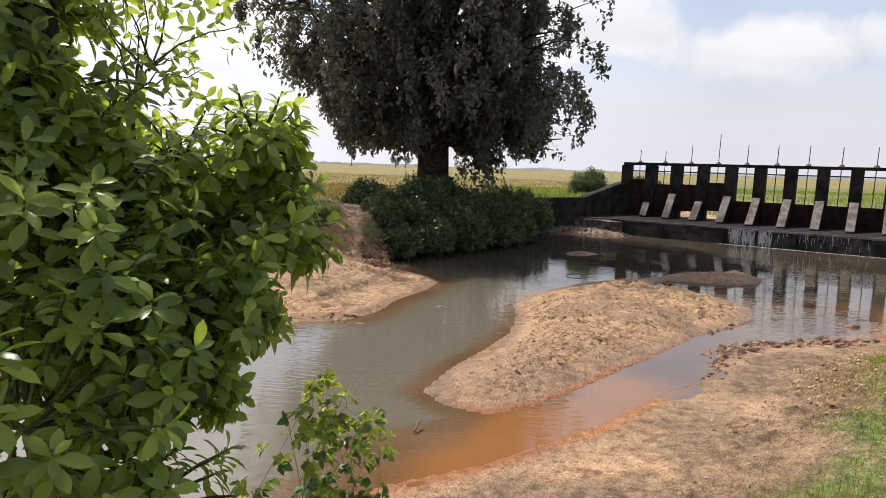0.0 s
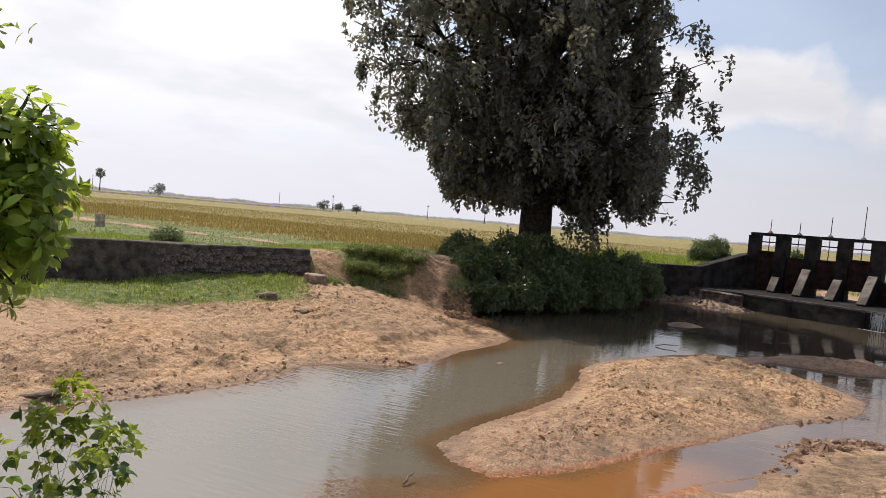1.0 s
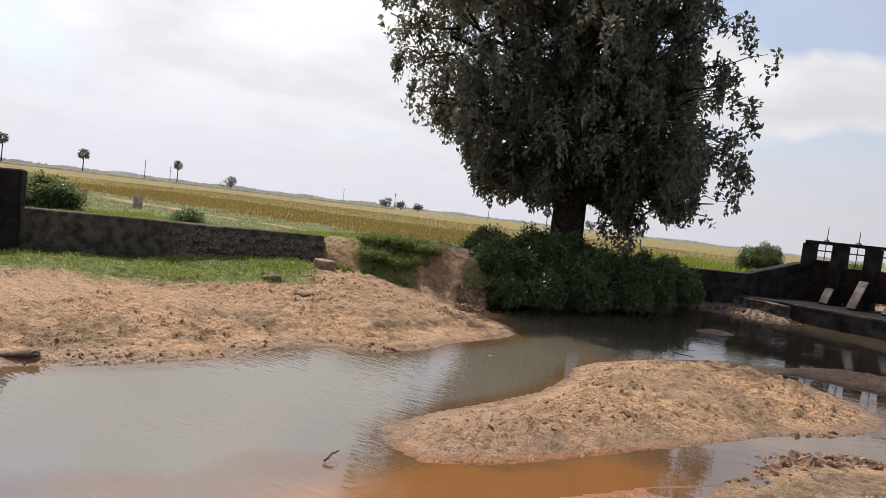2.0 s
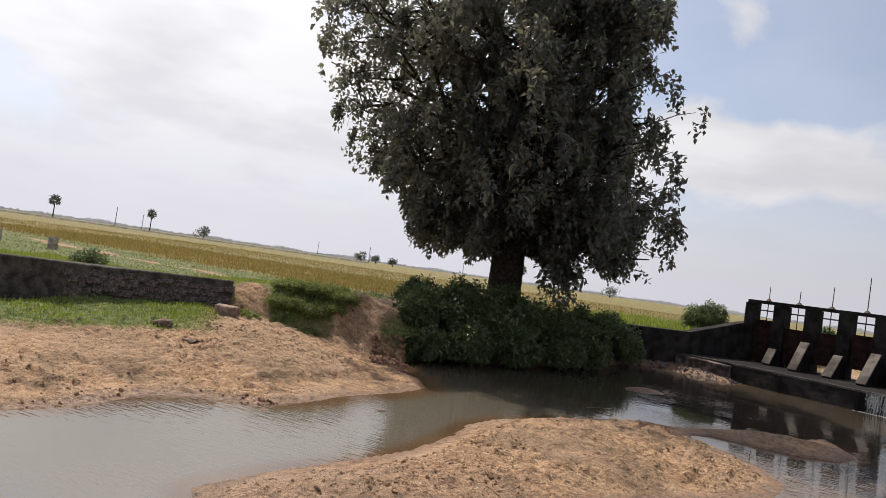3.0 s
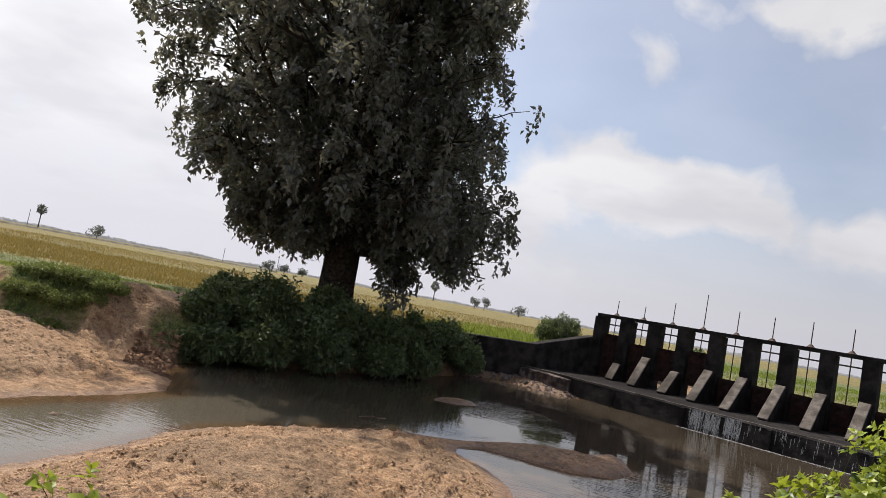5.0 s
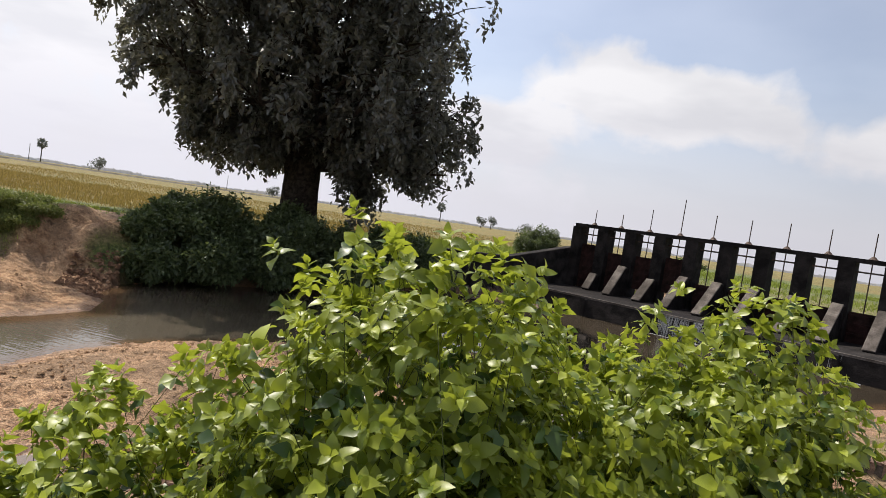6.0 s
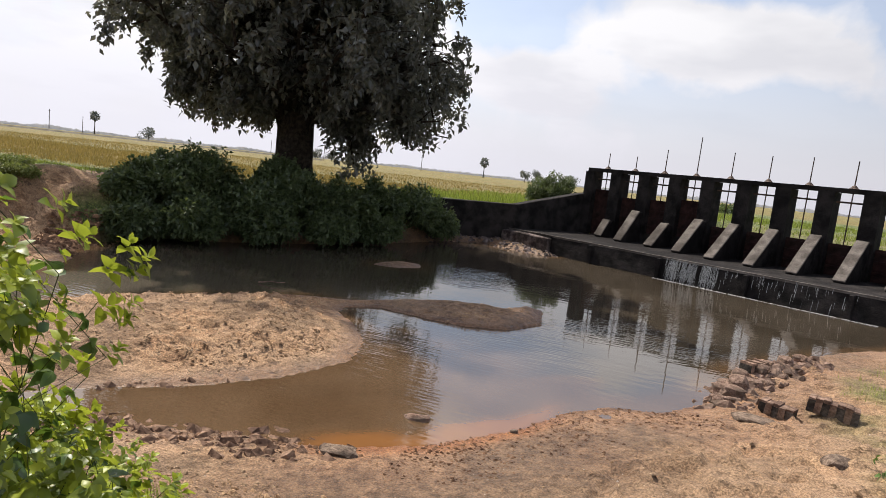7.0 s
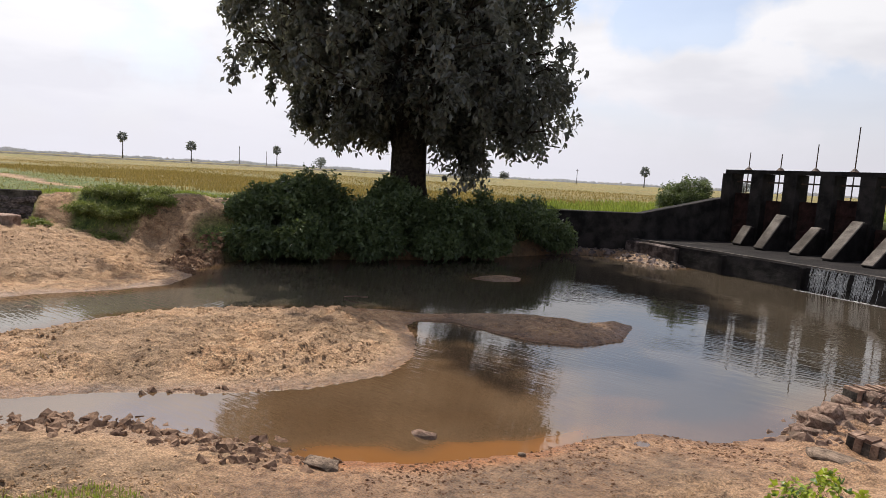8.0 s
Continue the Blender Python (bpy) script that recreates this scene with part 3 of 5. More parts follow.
    crust = (dist["beach"] < dist["far"]) * (dr < 0) * smooth(0.15, 0.45, d) * smooth(2.6, 1.0, d) * smooth(13.0, 11.0, P[:, 1]) * smooth(-0.05, 0.35, lumps(P, 0.7, 70) + 0.6 * lumps(P, 0.22, 71))
    soil = np.maximum(soil, 0.75 * crust)
    wet = np.where(dr > 0, smooth(0.35, 0.02, np.maximum(sb, si) + 0.1 * q1), smooth(0.35, 0.03, d + 0.1 * q1))
    wet = np.maximum(wet, 0.3 * spit * (sb > -0.1))
    wet = np.maximum(wet, 0.7 * smooth(9.8, 6.6, P[:, 1] + 0.25 * q1) * (sb > -0.1) * (dr > 0))
    soil = np.maximum(soil, 0.3 * spit * (sb > -0.1) * (dr > 0))
    flat = smooth(4.9, 6.0, P[:, 0]) * smooth(1.8, 0.5, d) * nearside
    wet = np.maximum(wet, 0.6 * flat)
    lower = smooth(-2.4, -1.2, P[:, 0]) * smooth(2.6, 1.2, P[:, 0] - 0.4 * q1) + 0.9 * smooth(5.2, 5.9, P[:, 0]) * smooth(7.6, 6.9, P[:, 0])
    silt = lower * smooth(1.5, 0.7, dist["near"] + 0.15 * q1) * (sb < 0.1)
    silt = np.clip(silt * np.where(dr > 0, 1.0, smooth(0.28, 0.05, d)) + 0.22 * flat * (0.5 + 0.5 * lumps(P, 0.9, 20)), 0, 1)
    return h, {"soil": soil, "grass": grass, "crop": crop, "silt": silt, "wet": wet}


def spread(fine0, fine1, step, mid0, mid1, midstep, far):
    """Grid lines: fine in the middle, coarser outwards to the horizon."""
    mid = list(np.arange(fine0, fine1, step))
    low, high = list(np.arange(mid0, fine0, midstep)), list(np.arange(fine1, mid1, midstep))
    out, w, x = [], midstep, mid1
    while x < far:
        out.append(x)
        w *= 1.22
        x += w
    back, w, x = [], midstep, mid0 - midstep
    while x > -far:
        back.append(x)
        w *= 1.22
        x -= w
    return np.array(back[::-1] + low + mid + high + out)


def build_ground():
    xs, ys = spread(-7.5, 10.6, 0.055, -16, 17, 0.2, 3500), spread(3.0, 16.9, 0.055, -4, 34, 0.2, 3500)
    X, Y = np.meshgrid(xs, ys, indexing="xy")
    P = np.stack([X.ravel(), Y.ravel()], 1)
    h, marks = land(P)
    nx = len(xs)
    i = (np.arange(len(ys) - 1)[:, None] * nx + np.arange(nx - 1)[None]).ravel()
    faces = np.stack([i, i + 1, i + nx + 1, i + nx], 1)
    ob = from_arrays("ground", np.column_stack([P, h]), faces, M_GROUND, smooth=True, attributes=marks)
    tagged(ob, "trodden sandy river banks, sand bar and flat fields", "ground", kind="structure")


def build_water():
    xs, ys = np.arange(-34, 15.2, 0.12), np.arange(-26, 28.6, 0.12)
    X, Y = np.meshgrid(xs, ys, indexing="xy")
    P = np.stack([X.ravel(), Y.ravel()], 1)
    near = signed(P, RIVER) > -1.2
    h, marks = land(P)
    depth = np.clip(smooth(0.02, 0.16, -h), 0, 1)
    depth *= 1 - 0.9 * smooth(1.8, 0.7, line_distance(P, [(3.4, 9.6), (5.2, 11.2), (5.4, 13.0)]) + 0.3 * lumps(P, 1.1, 36))
    dn, wob = line_distance(P, NEAR), 0.15 * lumps(P, 0.7, 33) + 0.06 * lumps(P, 0.25, 34)
    rust = smooth(-1.3, 0.1, P[:, 0]) * smooth(2.6, 0.9, P[:, 0] + wob) * smooth(1.0, 0.15, dn + wob) + smooth(5.3, 5.9, P[:, 0]) * smooth(7.4, 6.9, P[:, 0]) * smooth(0.36, 0.08, dn + wob)
    rust = np.clip(rust, 0, 0.62)
    silty = smooth(3.5, -1.5, P[:, 0] + 0.6 * lumps(P, 2.5, 35)) * smooth(17, 11, P[:, 1])
    nx = len(xs)
    i = (np.arange(len(ys) - 1)[:, None] * nx + np.arange(nx - 1)[None]).ravel()
    faces = np.stack([i, i + 1, i + nx + 1, i + nx], 1)
    faces = faces[near[faces].any(1)]
    used = np.unique(faces)
    index = np.zeros(len(P), int)
    index[used] = np.arange(len(used))
    ob = from_arrays("water", np.column_stack([P[used], np.zeros(len(used))]), index[faces], M_WATER, smooth=True, attributes={"depth": depth[used], "rust": rust[used], "silty": silty[used]})
    tagged(ob, "still silty brown river water with small ripples", "water", kind="structure")


build_ground()
build_water()


def ground_z(x, y):
    return float(land(np.array([[x, y]], float))[0][0])


# ---- the sluice weir ----
BAY, BAYS = 1.15, 12
TOP, SILL, LEDGE, EDGE = 3.13, 1.55, 0.65, 3.5
TURN_W = math.degrees(math.atan2(WU[1], WU[0]))
WEIR = pose(W0[0], W0[1], 0, 0, 0, TURN_W)      # x runs along the weir, -y towards the pool


def build_weir():
    weir = thing("sluice_weir", WEIR, "dark weathered concrete sluice weir across the river", "weir", kind="structure")
    length = BAYS * BAY
    bm = bmesh.new()
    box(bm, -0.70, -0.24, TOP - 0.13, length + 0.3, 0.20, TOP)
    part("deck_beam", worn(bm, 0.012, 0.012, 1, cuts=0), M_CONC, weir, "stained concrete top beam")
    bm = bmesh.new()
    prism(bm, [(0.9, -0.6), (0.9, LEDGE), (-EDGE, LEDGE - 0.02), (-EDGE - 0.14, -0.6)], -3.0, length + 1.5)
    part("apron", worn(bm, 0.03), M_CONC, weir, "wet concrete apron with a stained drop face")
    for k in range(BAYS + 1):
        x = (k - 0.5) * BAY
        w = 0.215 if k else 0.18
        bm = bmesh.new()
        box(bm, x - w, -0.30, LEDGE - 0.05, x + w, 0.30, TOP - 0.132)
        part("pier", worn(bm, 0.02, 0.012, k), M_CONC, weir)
        if k == 0:
            continue
        # the first ones are shorter and steeper
        head, foot = {1: 1.25, 3: 1.42}.get(k, 1.70), {1: 0.95, 2: 1.45, 3: 1.45, 4: 1.75}.get(k, 1.95)
        bm = bmesh.new()
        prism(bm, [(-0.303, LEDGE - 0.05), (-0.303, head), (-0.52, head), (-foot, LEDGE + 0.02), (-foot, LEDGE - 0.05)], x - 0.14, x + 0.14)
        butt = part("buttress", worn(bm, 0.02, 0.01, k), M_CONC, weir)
        # pale slab on the slope: wear, plus sunlight put into the colour
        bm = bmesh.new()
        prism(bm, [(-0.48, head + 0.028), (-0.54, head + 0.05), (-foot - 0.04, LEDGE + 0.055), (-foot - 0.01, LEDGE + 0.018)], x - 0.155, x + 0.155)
        part("capping", worn(bm, 0.012, 0.012, k), M_CONC_PALE, butt, "worn sloping face, coloured paler as if sunlit")
    for k in range(BAYS):
        x, half = k * BAY, BAY / 2 - 0.215
        bm = bmesh.new()
        box(bm, x - half, -0.045, TOP - 0.42, x + half, 0.0, TOP - 0.37)
        part("cross_bar", bm, M_IRON, weir, "thin iron cross bar")
        gate = thing("sluice_gate", WEIR @ pose(x, 0, 0), "rusty iron sluice gate plate with a screw rod", "gate", "sluice gates")
        raised = {2: 0.34, 3: 0.42}.get(k, 0.0)
        head = {0: 2.35, 1: 2.15, 2: 2.18, 3: 2.3}.get(k, SILL)
        bm = bmesh.new()
        box(bm, -half - 0.03, -0.03, LEDGE - 0.02 + raised, half + 0.03, 0.03, head)
        plate = part("gate_plate", worn(bm, 0.006), M_GATE, gate)
        for z in (0.25, 0.55, 0.8):
            bm = bmesh.new()
            box(bm, -half, -0.075, LEDGE + raised + z - 0.03, half, -0.031, LEDGE + raised + z + 0.03)
            part("stiffener", worn(bm, 0.006), M_GATE, plate)
        rod_top = (3.72, 3.66, 3.95, 4.42, 3.97, 3.93, 3.95, 3.9, 3.9, 3.88, 3.9, 3.9)[k]
        bm = bmesh.new()
        tube(bm, [Vector((0, -0.01, head - 0.05)), Vector((0.008, -0.01, TOP)), Vector((0.016, -0.012, rod_top))], [0.018, 0.018, 0.015], 8)
        part("screw_rod", bm, M_IRON, gate)
        bm = bmesh.new()
        tube(bm, [Vector((0.008, -0.01, TOP + 0.002)), Vector((0.008, -0.01, TOP + 0.03)), Vector((0.008, -0.01, TOP + 0.09))], [0.13, 0.10, 0.045], 10)
        part("gear_boss", bm, M_IRON, gate)
    # pale worn lip, and old masonry at the left end of the apron
    bm = bmesh.new()
    box(bm, -2.98, -EDGE - 0.012, LEDGE - 0.07, length + 1.45, -EDGE + 0.10, LEDGE - 0.01)
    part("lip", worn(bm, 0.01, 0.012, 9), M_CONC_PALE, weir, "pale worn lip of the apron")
    bm = bmesh.new()
    box(bm, -3.05, -EDGE - 0.22, -0.5, 0.55, -EDGE - 0.02, LEDGE - 0.09)
    part("masonry_face", worn(bm, 0.03, 0.05, 8, cuts=5), M_WALLSTONE, weir, "rough stone facing of the apron's end")
    for x in (2.2, 4.55, 7.0, 9.4):
        bm = bmesh.new()
        box(bm, x - 0.05, -EDGE - 0.19, -0.4, x + 0.05, -EDGE - 0.02, LEDGE - 0.08)
        part("face_rib", worn(bm, 0.01, 0.01, 3), M_CONC, weir)
    # thin sheets of water run over the lip
    rng = np.random.RandomState(77)
    V, F = [], []
    for _ in range(680):
        strong = rng.rand() < 0.82
        x = 4.75 + (1.55 * rng.rand() if strong else 5.0 * rng.rand())
        if noise.noise(Vector((x * 5.3, 0, 0))) < rng.uniform(-0.35, 0.3) - 0.1 * strong:
            continue
        w, top = rng.uniform(0.0015, 0.006), LEDGE - 0.02 - rng.rand() ** 2 * 0.45
        low = max(-0.02, top - rng.uniform(0.08, 0.5 if strong else 0.3))
        k = len(V)
        for z in np.linspace(top, low, 5):
            y = -EDGE - 0.05 - 0.16 * (1 - z / LEDGE) - rng.uniform(0, 0.03)
            V += [(x - w, y, z), (x + w, y, z)]
        F += [(k + 2 * i, k + 2 * i + 1, k + 2 * i + 3, k + 2 * i + 2) for i in range(4)]
    tagged(from_arrays("falling_water", V, F, M_FALL, weir, "thin white streaks of falling water"), kind="stuff")
    V, F = [], []
    for x in np.arange(4.5, 10.0, 0.03):
        k, w = len(V), rng.uniform(0.01, 0.05) * (0.4 + 0.6 * (noise.noise(Vector((x * 1.7, 3, 0))) > -0.1))
        y, z = -EDGE - 0.22 - rng.uniform(0, 0.05), rng.uniform(0.004, 0.02)
        V += [(x - 0.03, y - w, 0.003), (x + 0.03, y - w, 0.003), (x + 0.03, y + 0.02, z), (x - 0.03, y + 0.02, z)]
        F.append((k, k + 1, k + 2, k + 3))
    tagged(from_arrays("foam", V, F, M_FALL, weir, "white foam line at the foot of the falls"), kind="stuff")
    # the wing wall runs down from the left abutment
    wing = tagged(new("wall_wing"), "dark stone wing wall stepping down from the weir", "wall", kind="structure")
    wing.matrix_world = WEIR
    bm = bmesh.new()
    a = [(-0.72, 0.6), (-0.72, -0.3), (-1.31, -3.34), (-2.2, -4.6), (-3.2, -6.3)]
    tops = [2.2, 2.13, 1.49, 1.46, 1.42]
    thick = 0.4
    rows = []
    for i, ((x, y), z) in enumerate(zip(a, tops)):
        rows.append([bm.verts.new(v) for v in ((x, y, -0.3), (x, y, z), (x - thick, y + 0.1, z), (x - thick, y + 0.1, -0.3))])
    for r, s in zip(rows, rows[1:]):
        for i in range(4):
            bm.faces.new((r[i], r[(i + 1) % 4], s[(i + 1) % 4], s[i]))
    bm.faces.new(rows[0])
    bm.faces.new(rows[-1][::-1])
    bmesh.ops.recalc_face_normals(bm, faces=bm.faces[:])
    part("wall_body", worn(bm, 0.02), M_CONC, wing)


build_weir()


def build_wall():
    d = WALL_B - WALL_A
    length = float(np.linalg.norm(d))
    ob = thing("wall_retaining", pose(WALL_A[0], WALL_A[1], 0, 0, 0, math.degrees(math.atan2(d[1], d[0]))), "dark rubble stone retaining wall with a worn end", "wall", kind="structure")
    bm = bmesh.new()
    box(bm, 0.0, -0.22, 0.0, length, 0.22, 1.50)
    part("wall_core", worn(bm, 0.02, 0.03, 2, cuts=6), M_MORTAR, ob)
    bm = bmesh.new()
    box(bm, 6.35, -0.30, 0.0, 7.7, 0.42, 2.27)
    part("wall_pier", worn(bm, 0.03, 0.02, 3, cuts=2), M_CONC, ob)


build_wall()


# ---- plants ----
def leaf_cloud(centres, sizes, rng, fold=0.25, droop=0.3, aspect=0.45, outward=None):
    """Many small folded leaves: six points and four faces each. Returns vertices and triangles."""
    n = len(centres)
    a = rng.normal(size=(n, 3))
    if outward is not None:
        a = a + outward * 1.1
    a[:, 2] -= droop
    a /= np.linalg.norm(a, axis=1)[:, None]
    up = rng.normal(size=(n, 3)) * 0.6 + np.array([0, 0, 1.0])
    b = np.cross(up, a)
    b /= np.linalg.norm(b, axis=1)[:, None] + 1e-9
    c = np.cross(a, b)
    s = np.asarray(sizes)[:, None]
    base, tip = centres, centres + a * s - c * s * 0.12
    m1, w = centres + a * s * 0.45, s * aspect * 0.5
    l1, r1 = m1 + b * w + c * w * fold, m1 - b * w + c * w * fold
    V = np.stack([base, l1, tip, r1], 1).reshape(-1, 3)
    k = np.arange(n)[:, None] * 4
    F = np.concatenate([k + np.array([0, 2, 1]), k + np.array([0, 3, 2])], 0)
    return V, F


def ball_points(n, rng, hollow=0.45):
    v = rng.normal(size=(n, 3))
    v /= np.linalg.norm(v, axis=1)[:, None]
    return v, v * (hollow + (1 - hollow) * rng.rand(n) ** 0.6)[:, None]


def limb(bm, start, end, r0, r1, rng, bend=0.12, steps=5, sides=8):
    start, end = Vector(start), Vector(end)
    span = (end - start).length
    pts = []
    for i in range(steps + 1):
        t = i / steps
        p = start.lerp(end, t)
        if 0 < i < steps:
            p += Vector(rng.normal(size=3)) * span * bend * 0.4
        p.z += math.sin(t * math.pi) * span * bend * 0.5
        pts.append(p)
    tube(bm, pts, [r0 + (r1 - r0) * (i / steps) for i in range(steps + 1)], sides)
    return pts


def build_big_tree():
    rng = np.random.RandomState(3)
    bx, by = -3.4, 22.3
    gz = ground_z(bx, by) - 0.1
    tree = thing("big_tree", pose(bx, by, gz), "tall dense dark green shade tree with drooping branches on the bank", "tree")
    bm = bmesh.new()
    tube(bm, [Vector((0, 0, -0.3)), Vector((0, 0, 0.15)), Vector((0.03, 0, 0.8)), Vector((0.0, 0.05, 2.0)), Vector((-0.05, 0, 3.4)), Vector((0.1, 0.05, 6.5)), Vector((0.1, 0, 11.0)), Vector((0, 0, 14.5))],
         [0.98, 0.74, 0.58, 0.55, 0.44, 0.3, 0.16, 0.05], 18)
    for v in bm.verts:                      # flutes and roots
        a = math.atan2(v.co.y, v.co.x)
        f = 1 + 0.10 * math.sin(5 * a + v.co.z * 0.6) * max(0.0, 1 - v.co.z / 5) + 0.05 * math.sin(9 * a)
        v.co.x, v.co.y = v.co.x * f, v.co.y * f
    part("trunk", worn(bm, 0, 0.05, 4), M_BARK, tree, smooth=True)
    for pts, r in ((((0.2, -0.1, 1.6), (0.55, -0.2, 2.8), (1.1, -0.3, 4.6), (1.7, -0.2, 7.2), (2.1, 0.2, 10.0)), 0.32), (((-0.2, -0.1, 1.7), (-0.5, -0.3, 3.0), (-1.3, -0.5, 4.8), (-2.4, -0.6, 7.0), (-3.2, -0.8, 9.5)), 0.30),
                   (((0.0, 0.2, 2.2), (0.1, 0.7, 3.8), (0.0, 1.5, 6.0), (-0.3, 2.2, 9.0)), 0.26)):
        bm = bmesh.new()
        tube(bm, [Vector(p) for p in pts], [r * (1 - 0.8 * i / (len(pts) - 1)) for i in range(len(pts))], 10)
        part("stem", worn(bm, 0, 0.04, 6), M_BARK, tree, smooth=True)
    masses = []
    ax, ay = 0.93, 0.37                     # along the bank, towards the weir

    def widest(z, weirward):
        if weirward:
            return np.interp(z, (0.4, 1.7, 4.6, 6.2, 8.0, 11.8, 13.5, 15.0, 16.0), (2.6, 5.2, 5.6, 5.1, 4.6, 4.6, 3.9, 2.2, 0.4))
        return np.interp(z, (1.4, 2.2, 3.0, 4.0, 4.8, 6.2, 8.2, 10.4, 11.8, 13.4, 15.0, 16.0), (3.2, 3.8, 3.9, 4.7, 6.1, 7.1, 7.8, 7.5, 6.5, 4.8, 2.4, 0.4))

    def lowest(lat):
        """The crown hangs in lobes of uneven length."""
        return np.interp(lat, (-8, -6.4, -6.0, -4.6, -4.2, -3.8, -2.4, -0.7, -0.4, 0.4, 1.2, 1.5, 2.1, 2.7, 3.1, 3.6, 4.6, 5.3, 5.8),
                         (6.6, 4.8, 3.9, 2.9, 4.2, 2.1, 1.6, 1.65, 2.4, 2.5, 2.0, 0.75, 0.45, 0.8, 2.0, 1.6, 1.8, 1.5, 2.9))

    def reach(ang, z):
        c = math.cos(ang) * ax + math.sin(ang) * ay
        side = float(widest(z, c > 0)) - 0.35
        return side * abs(c) + min(5.0, 5.0 * side / 4.5) * (1 - abs(c))

    def hang(bm, p, length, size):
        """A drooping spray: a thin twig bending down, with clumps strung along it."""
        away = Vector((p.x, p.y, 0)).normalized() * rng.uniform(0.1, 0.45) + Vector((rng.normal() * 0.3, rng.normal() * 0.3, 0))
        a = p + away * 0.5 + Vector((0, 0, 0.08))
        b = p + away + Vector((0, 0, -length))
        across = b.x * ax + b.y * ay
        if b.z < lowest(across) + 0.35 or abs(across) > widest(b.z, across > 0) - 0.2:
            return
        tube(bm, [p, a, b], [0.016, 0.011, 0.005], 4)
        for f in (0.2, 0.6, 1.0):
            masses.append((a.lerp(b, f), size * rng.uniform(0.6, 1.0)))

    def bough(end, root, r0, first=2, size=0.40, length=0.7):
        bm = bmesh.new()
        across = end.x * ax + end.y * ay
        over = abs(across) / (widest(end.z, across > 0) - 0.45)
        if over > 1:
            end.x, end.y = end.x / over, end.y / over
        end.z = max(end.z, float(lowest(across)) + 0.5)
        pts = limb(bm, root, end, r0, 0.02, rng, 0.10, 8, 6)
        for j in range(first, 9):
            masses.append((pts[j], size * rng.uniform(0.7, 1.2)))
            for _ in range(4):
                side = Vector(rng.normal(size=3)) * 0.65
                side.z = side.z * 0.6 + 0.05
                e = pts[j] + side
                across = e.x * ax + e.y * ay
                if e.z < lowest(across) + 0.3 or abs(across) > widest(e.z, across > 0) - 0.15:
                    continue
                if noise.noise((e + Vector((0, 0, 3.7))) * 0.8) < -0.08:     # gaps let the sky through
                    continue
                limb(bm, pts[j - 1], e, 0.026, 0.009, rng, 0.2, 3, 4)
                masses.append((e, size * rng.uniform(0.7, 1.15)))
                if rng.rand() < 0.7:
                    hang(bm, e, length * rng.uniform(0.4, 1.2), size * 0.7)
        part("limb", bm, M_BARK, tree, smooth=True)

    count = 118
    for i in range(count):
        t = i / (count - 1)
        z = 2.7 + 12.6 * t ** 0.95
        ang = i * 2.399963 + rng.uniform(-0.3, 0.3)
        far = reach(ang, z) * rng.uniform(0.84, 1.0)
        end = Vector((math.cos(ang) * far, math.sin(ang) * far, z + rng.uniform(-0.5, 0.5)))
        bough(end, (0, 0, max(2.2, z - 2.4)), 0.17 - 0.09 * t, 2 if i % 2 else 4)
    # low drooping boughs, by their reach along the bank, across it, and height
    for lat, dep, z in ((2.0, -0.6, 0.9), (2.3, 0.2, 1.1), (1.8, 0.5, 1.4), (2.1, -0.2, 1.8), (3.7, -0.6, 2.0), (4.4, 0.6, 2.2), (5.0, -0.2, 2.1), (5.0, 0.8, 3.0), (4.6, -1.2, 4.2), (-2.2, -1.0, 2.0), (-3.2, -0.4, 2.4), (-3.0, 1.0, 2.3), (-1.4, 1.2, 2.1),
                        (-1.6, -1.6, 2.9), (-5.0, -0.6, 4.4), (-4.9, 0.6, 4.2), (-5.6, 0.0, 5.0), (3.0, -1.5, 3.4), (-0.9, -1.9, 3.2)):
        bough(Vector((ax * lat - ay * dep, ay * lat + ax * dep, z)), (0, 0, 4.0 if abs(lat) < 4 else 5.0), 0.1, 3, 0.40, 0.8)
    # short hanging strings of leaves about every clump
    mid, size = np.array([tuple(c) for c, r in masses]), np.array([r for c, r in masses])
    per, leaves = 5, 7
    O = np.repeat(mid, per, 0) + np.clip(rng.normal(size=(len(mid) * per, 3)), -1.3, 1.3) * (np.repeat(size, per) * 0.52)[:, None]
    lat = O[:, 0] * ax + O[:, 1] * ay
    ragged = 0.22 * lumps(O[:, :2] + O[:, 2:3], 0.5, 3)
    edge = np.where(lat > 0, lat, -lat) < np.where(lat > 0, widest(O[:, 2], True), widest(O[:, 2], False)) + ragged
    full = np.array([noise.noise(Vector((o[0] * 1.5, o[1] * 1.5, o[2] * 0.9))) > -0.13 for o in O])
    O = O[edge & full & (O[:, 2] > lowest(lat) + ragged + 0.2)]
    long = rng.uniform(0.12, 0.46, len(O))
    lean = np.column_stack([rng.normal(size=(len(O), 2)) * 0.22, -np.ones(len(O))])
    f = np.linspace(0, 1, leaves)
    C = (O[:, None, :] + lean[:, None, :] * (long[:, None] * f[None])[..., None]).reshape(-1, 3) + rng.normal(size=(len(O) * leaves, 3)) * 0.05
    V, F = leaf_cloud(C, rng.uniform(0.13, 0.25, len(C)), rng, droop=0.7, aspect=0.56)
    crown = from_arrays("crown", V, F, M_LEAF_TREE, tree, "small dark leaves in drooping sprays")
    tagged(crown, kind="stuff")


build_big_tree()


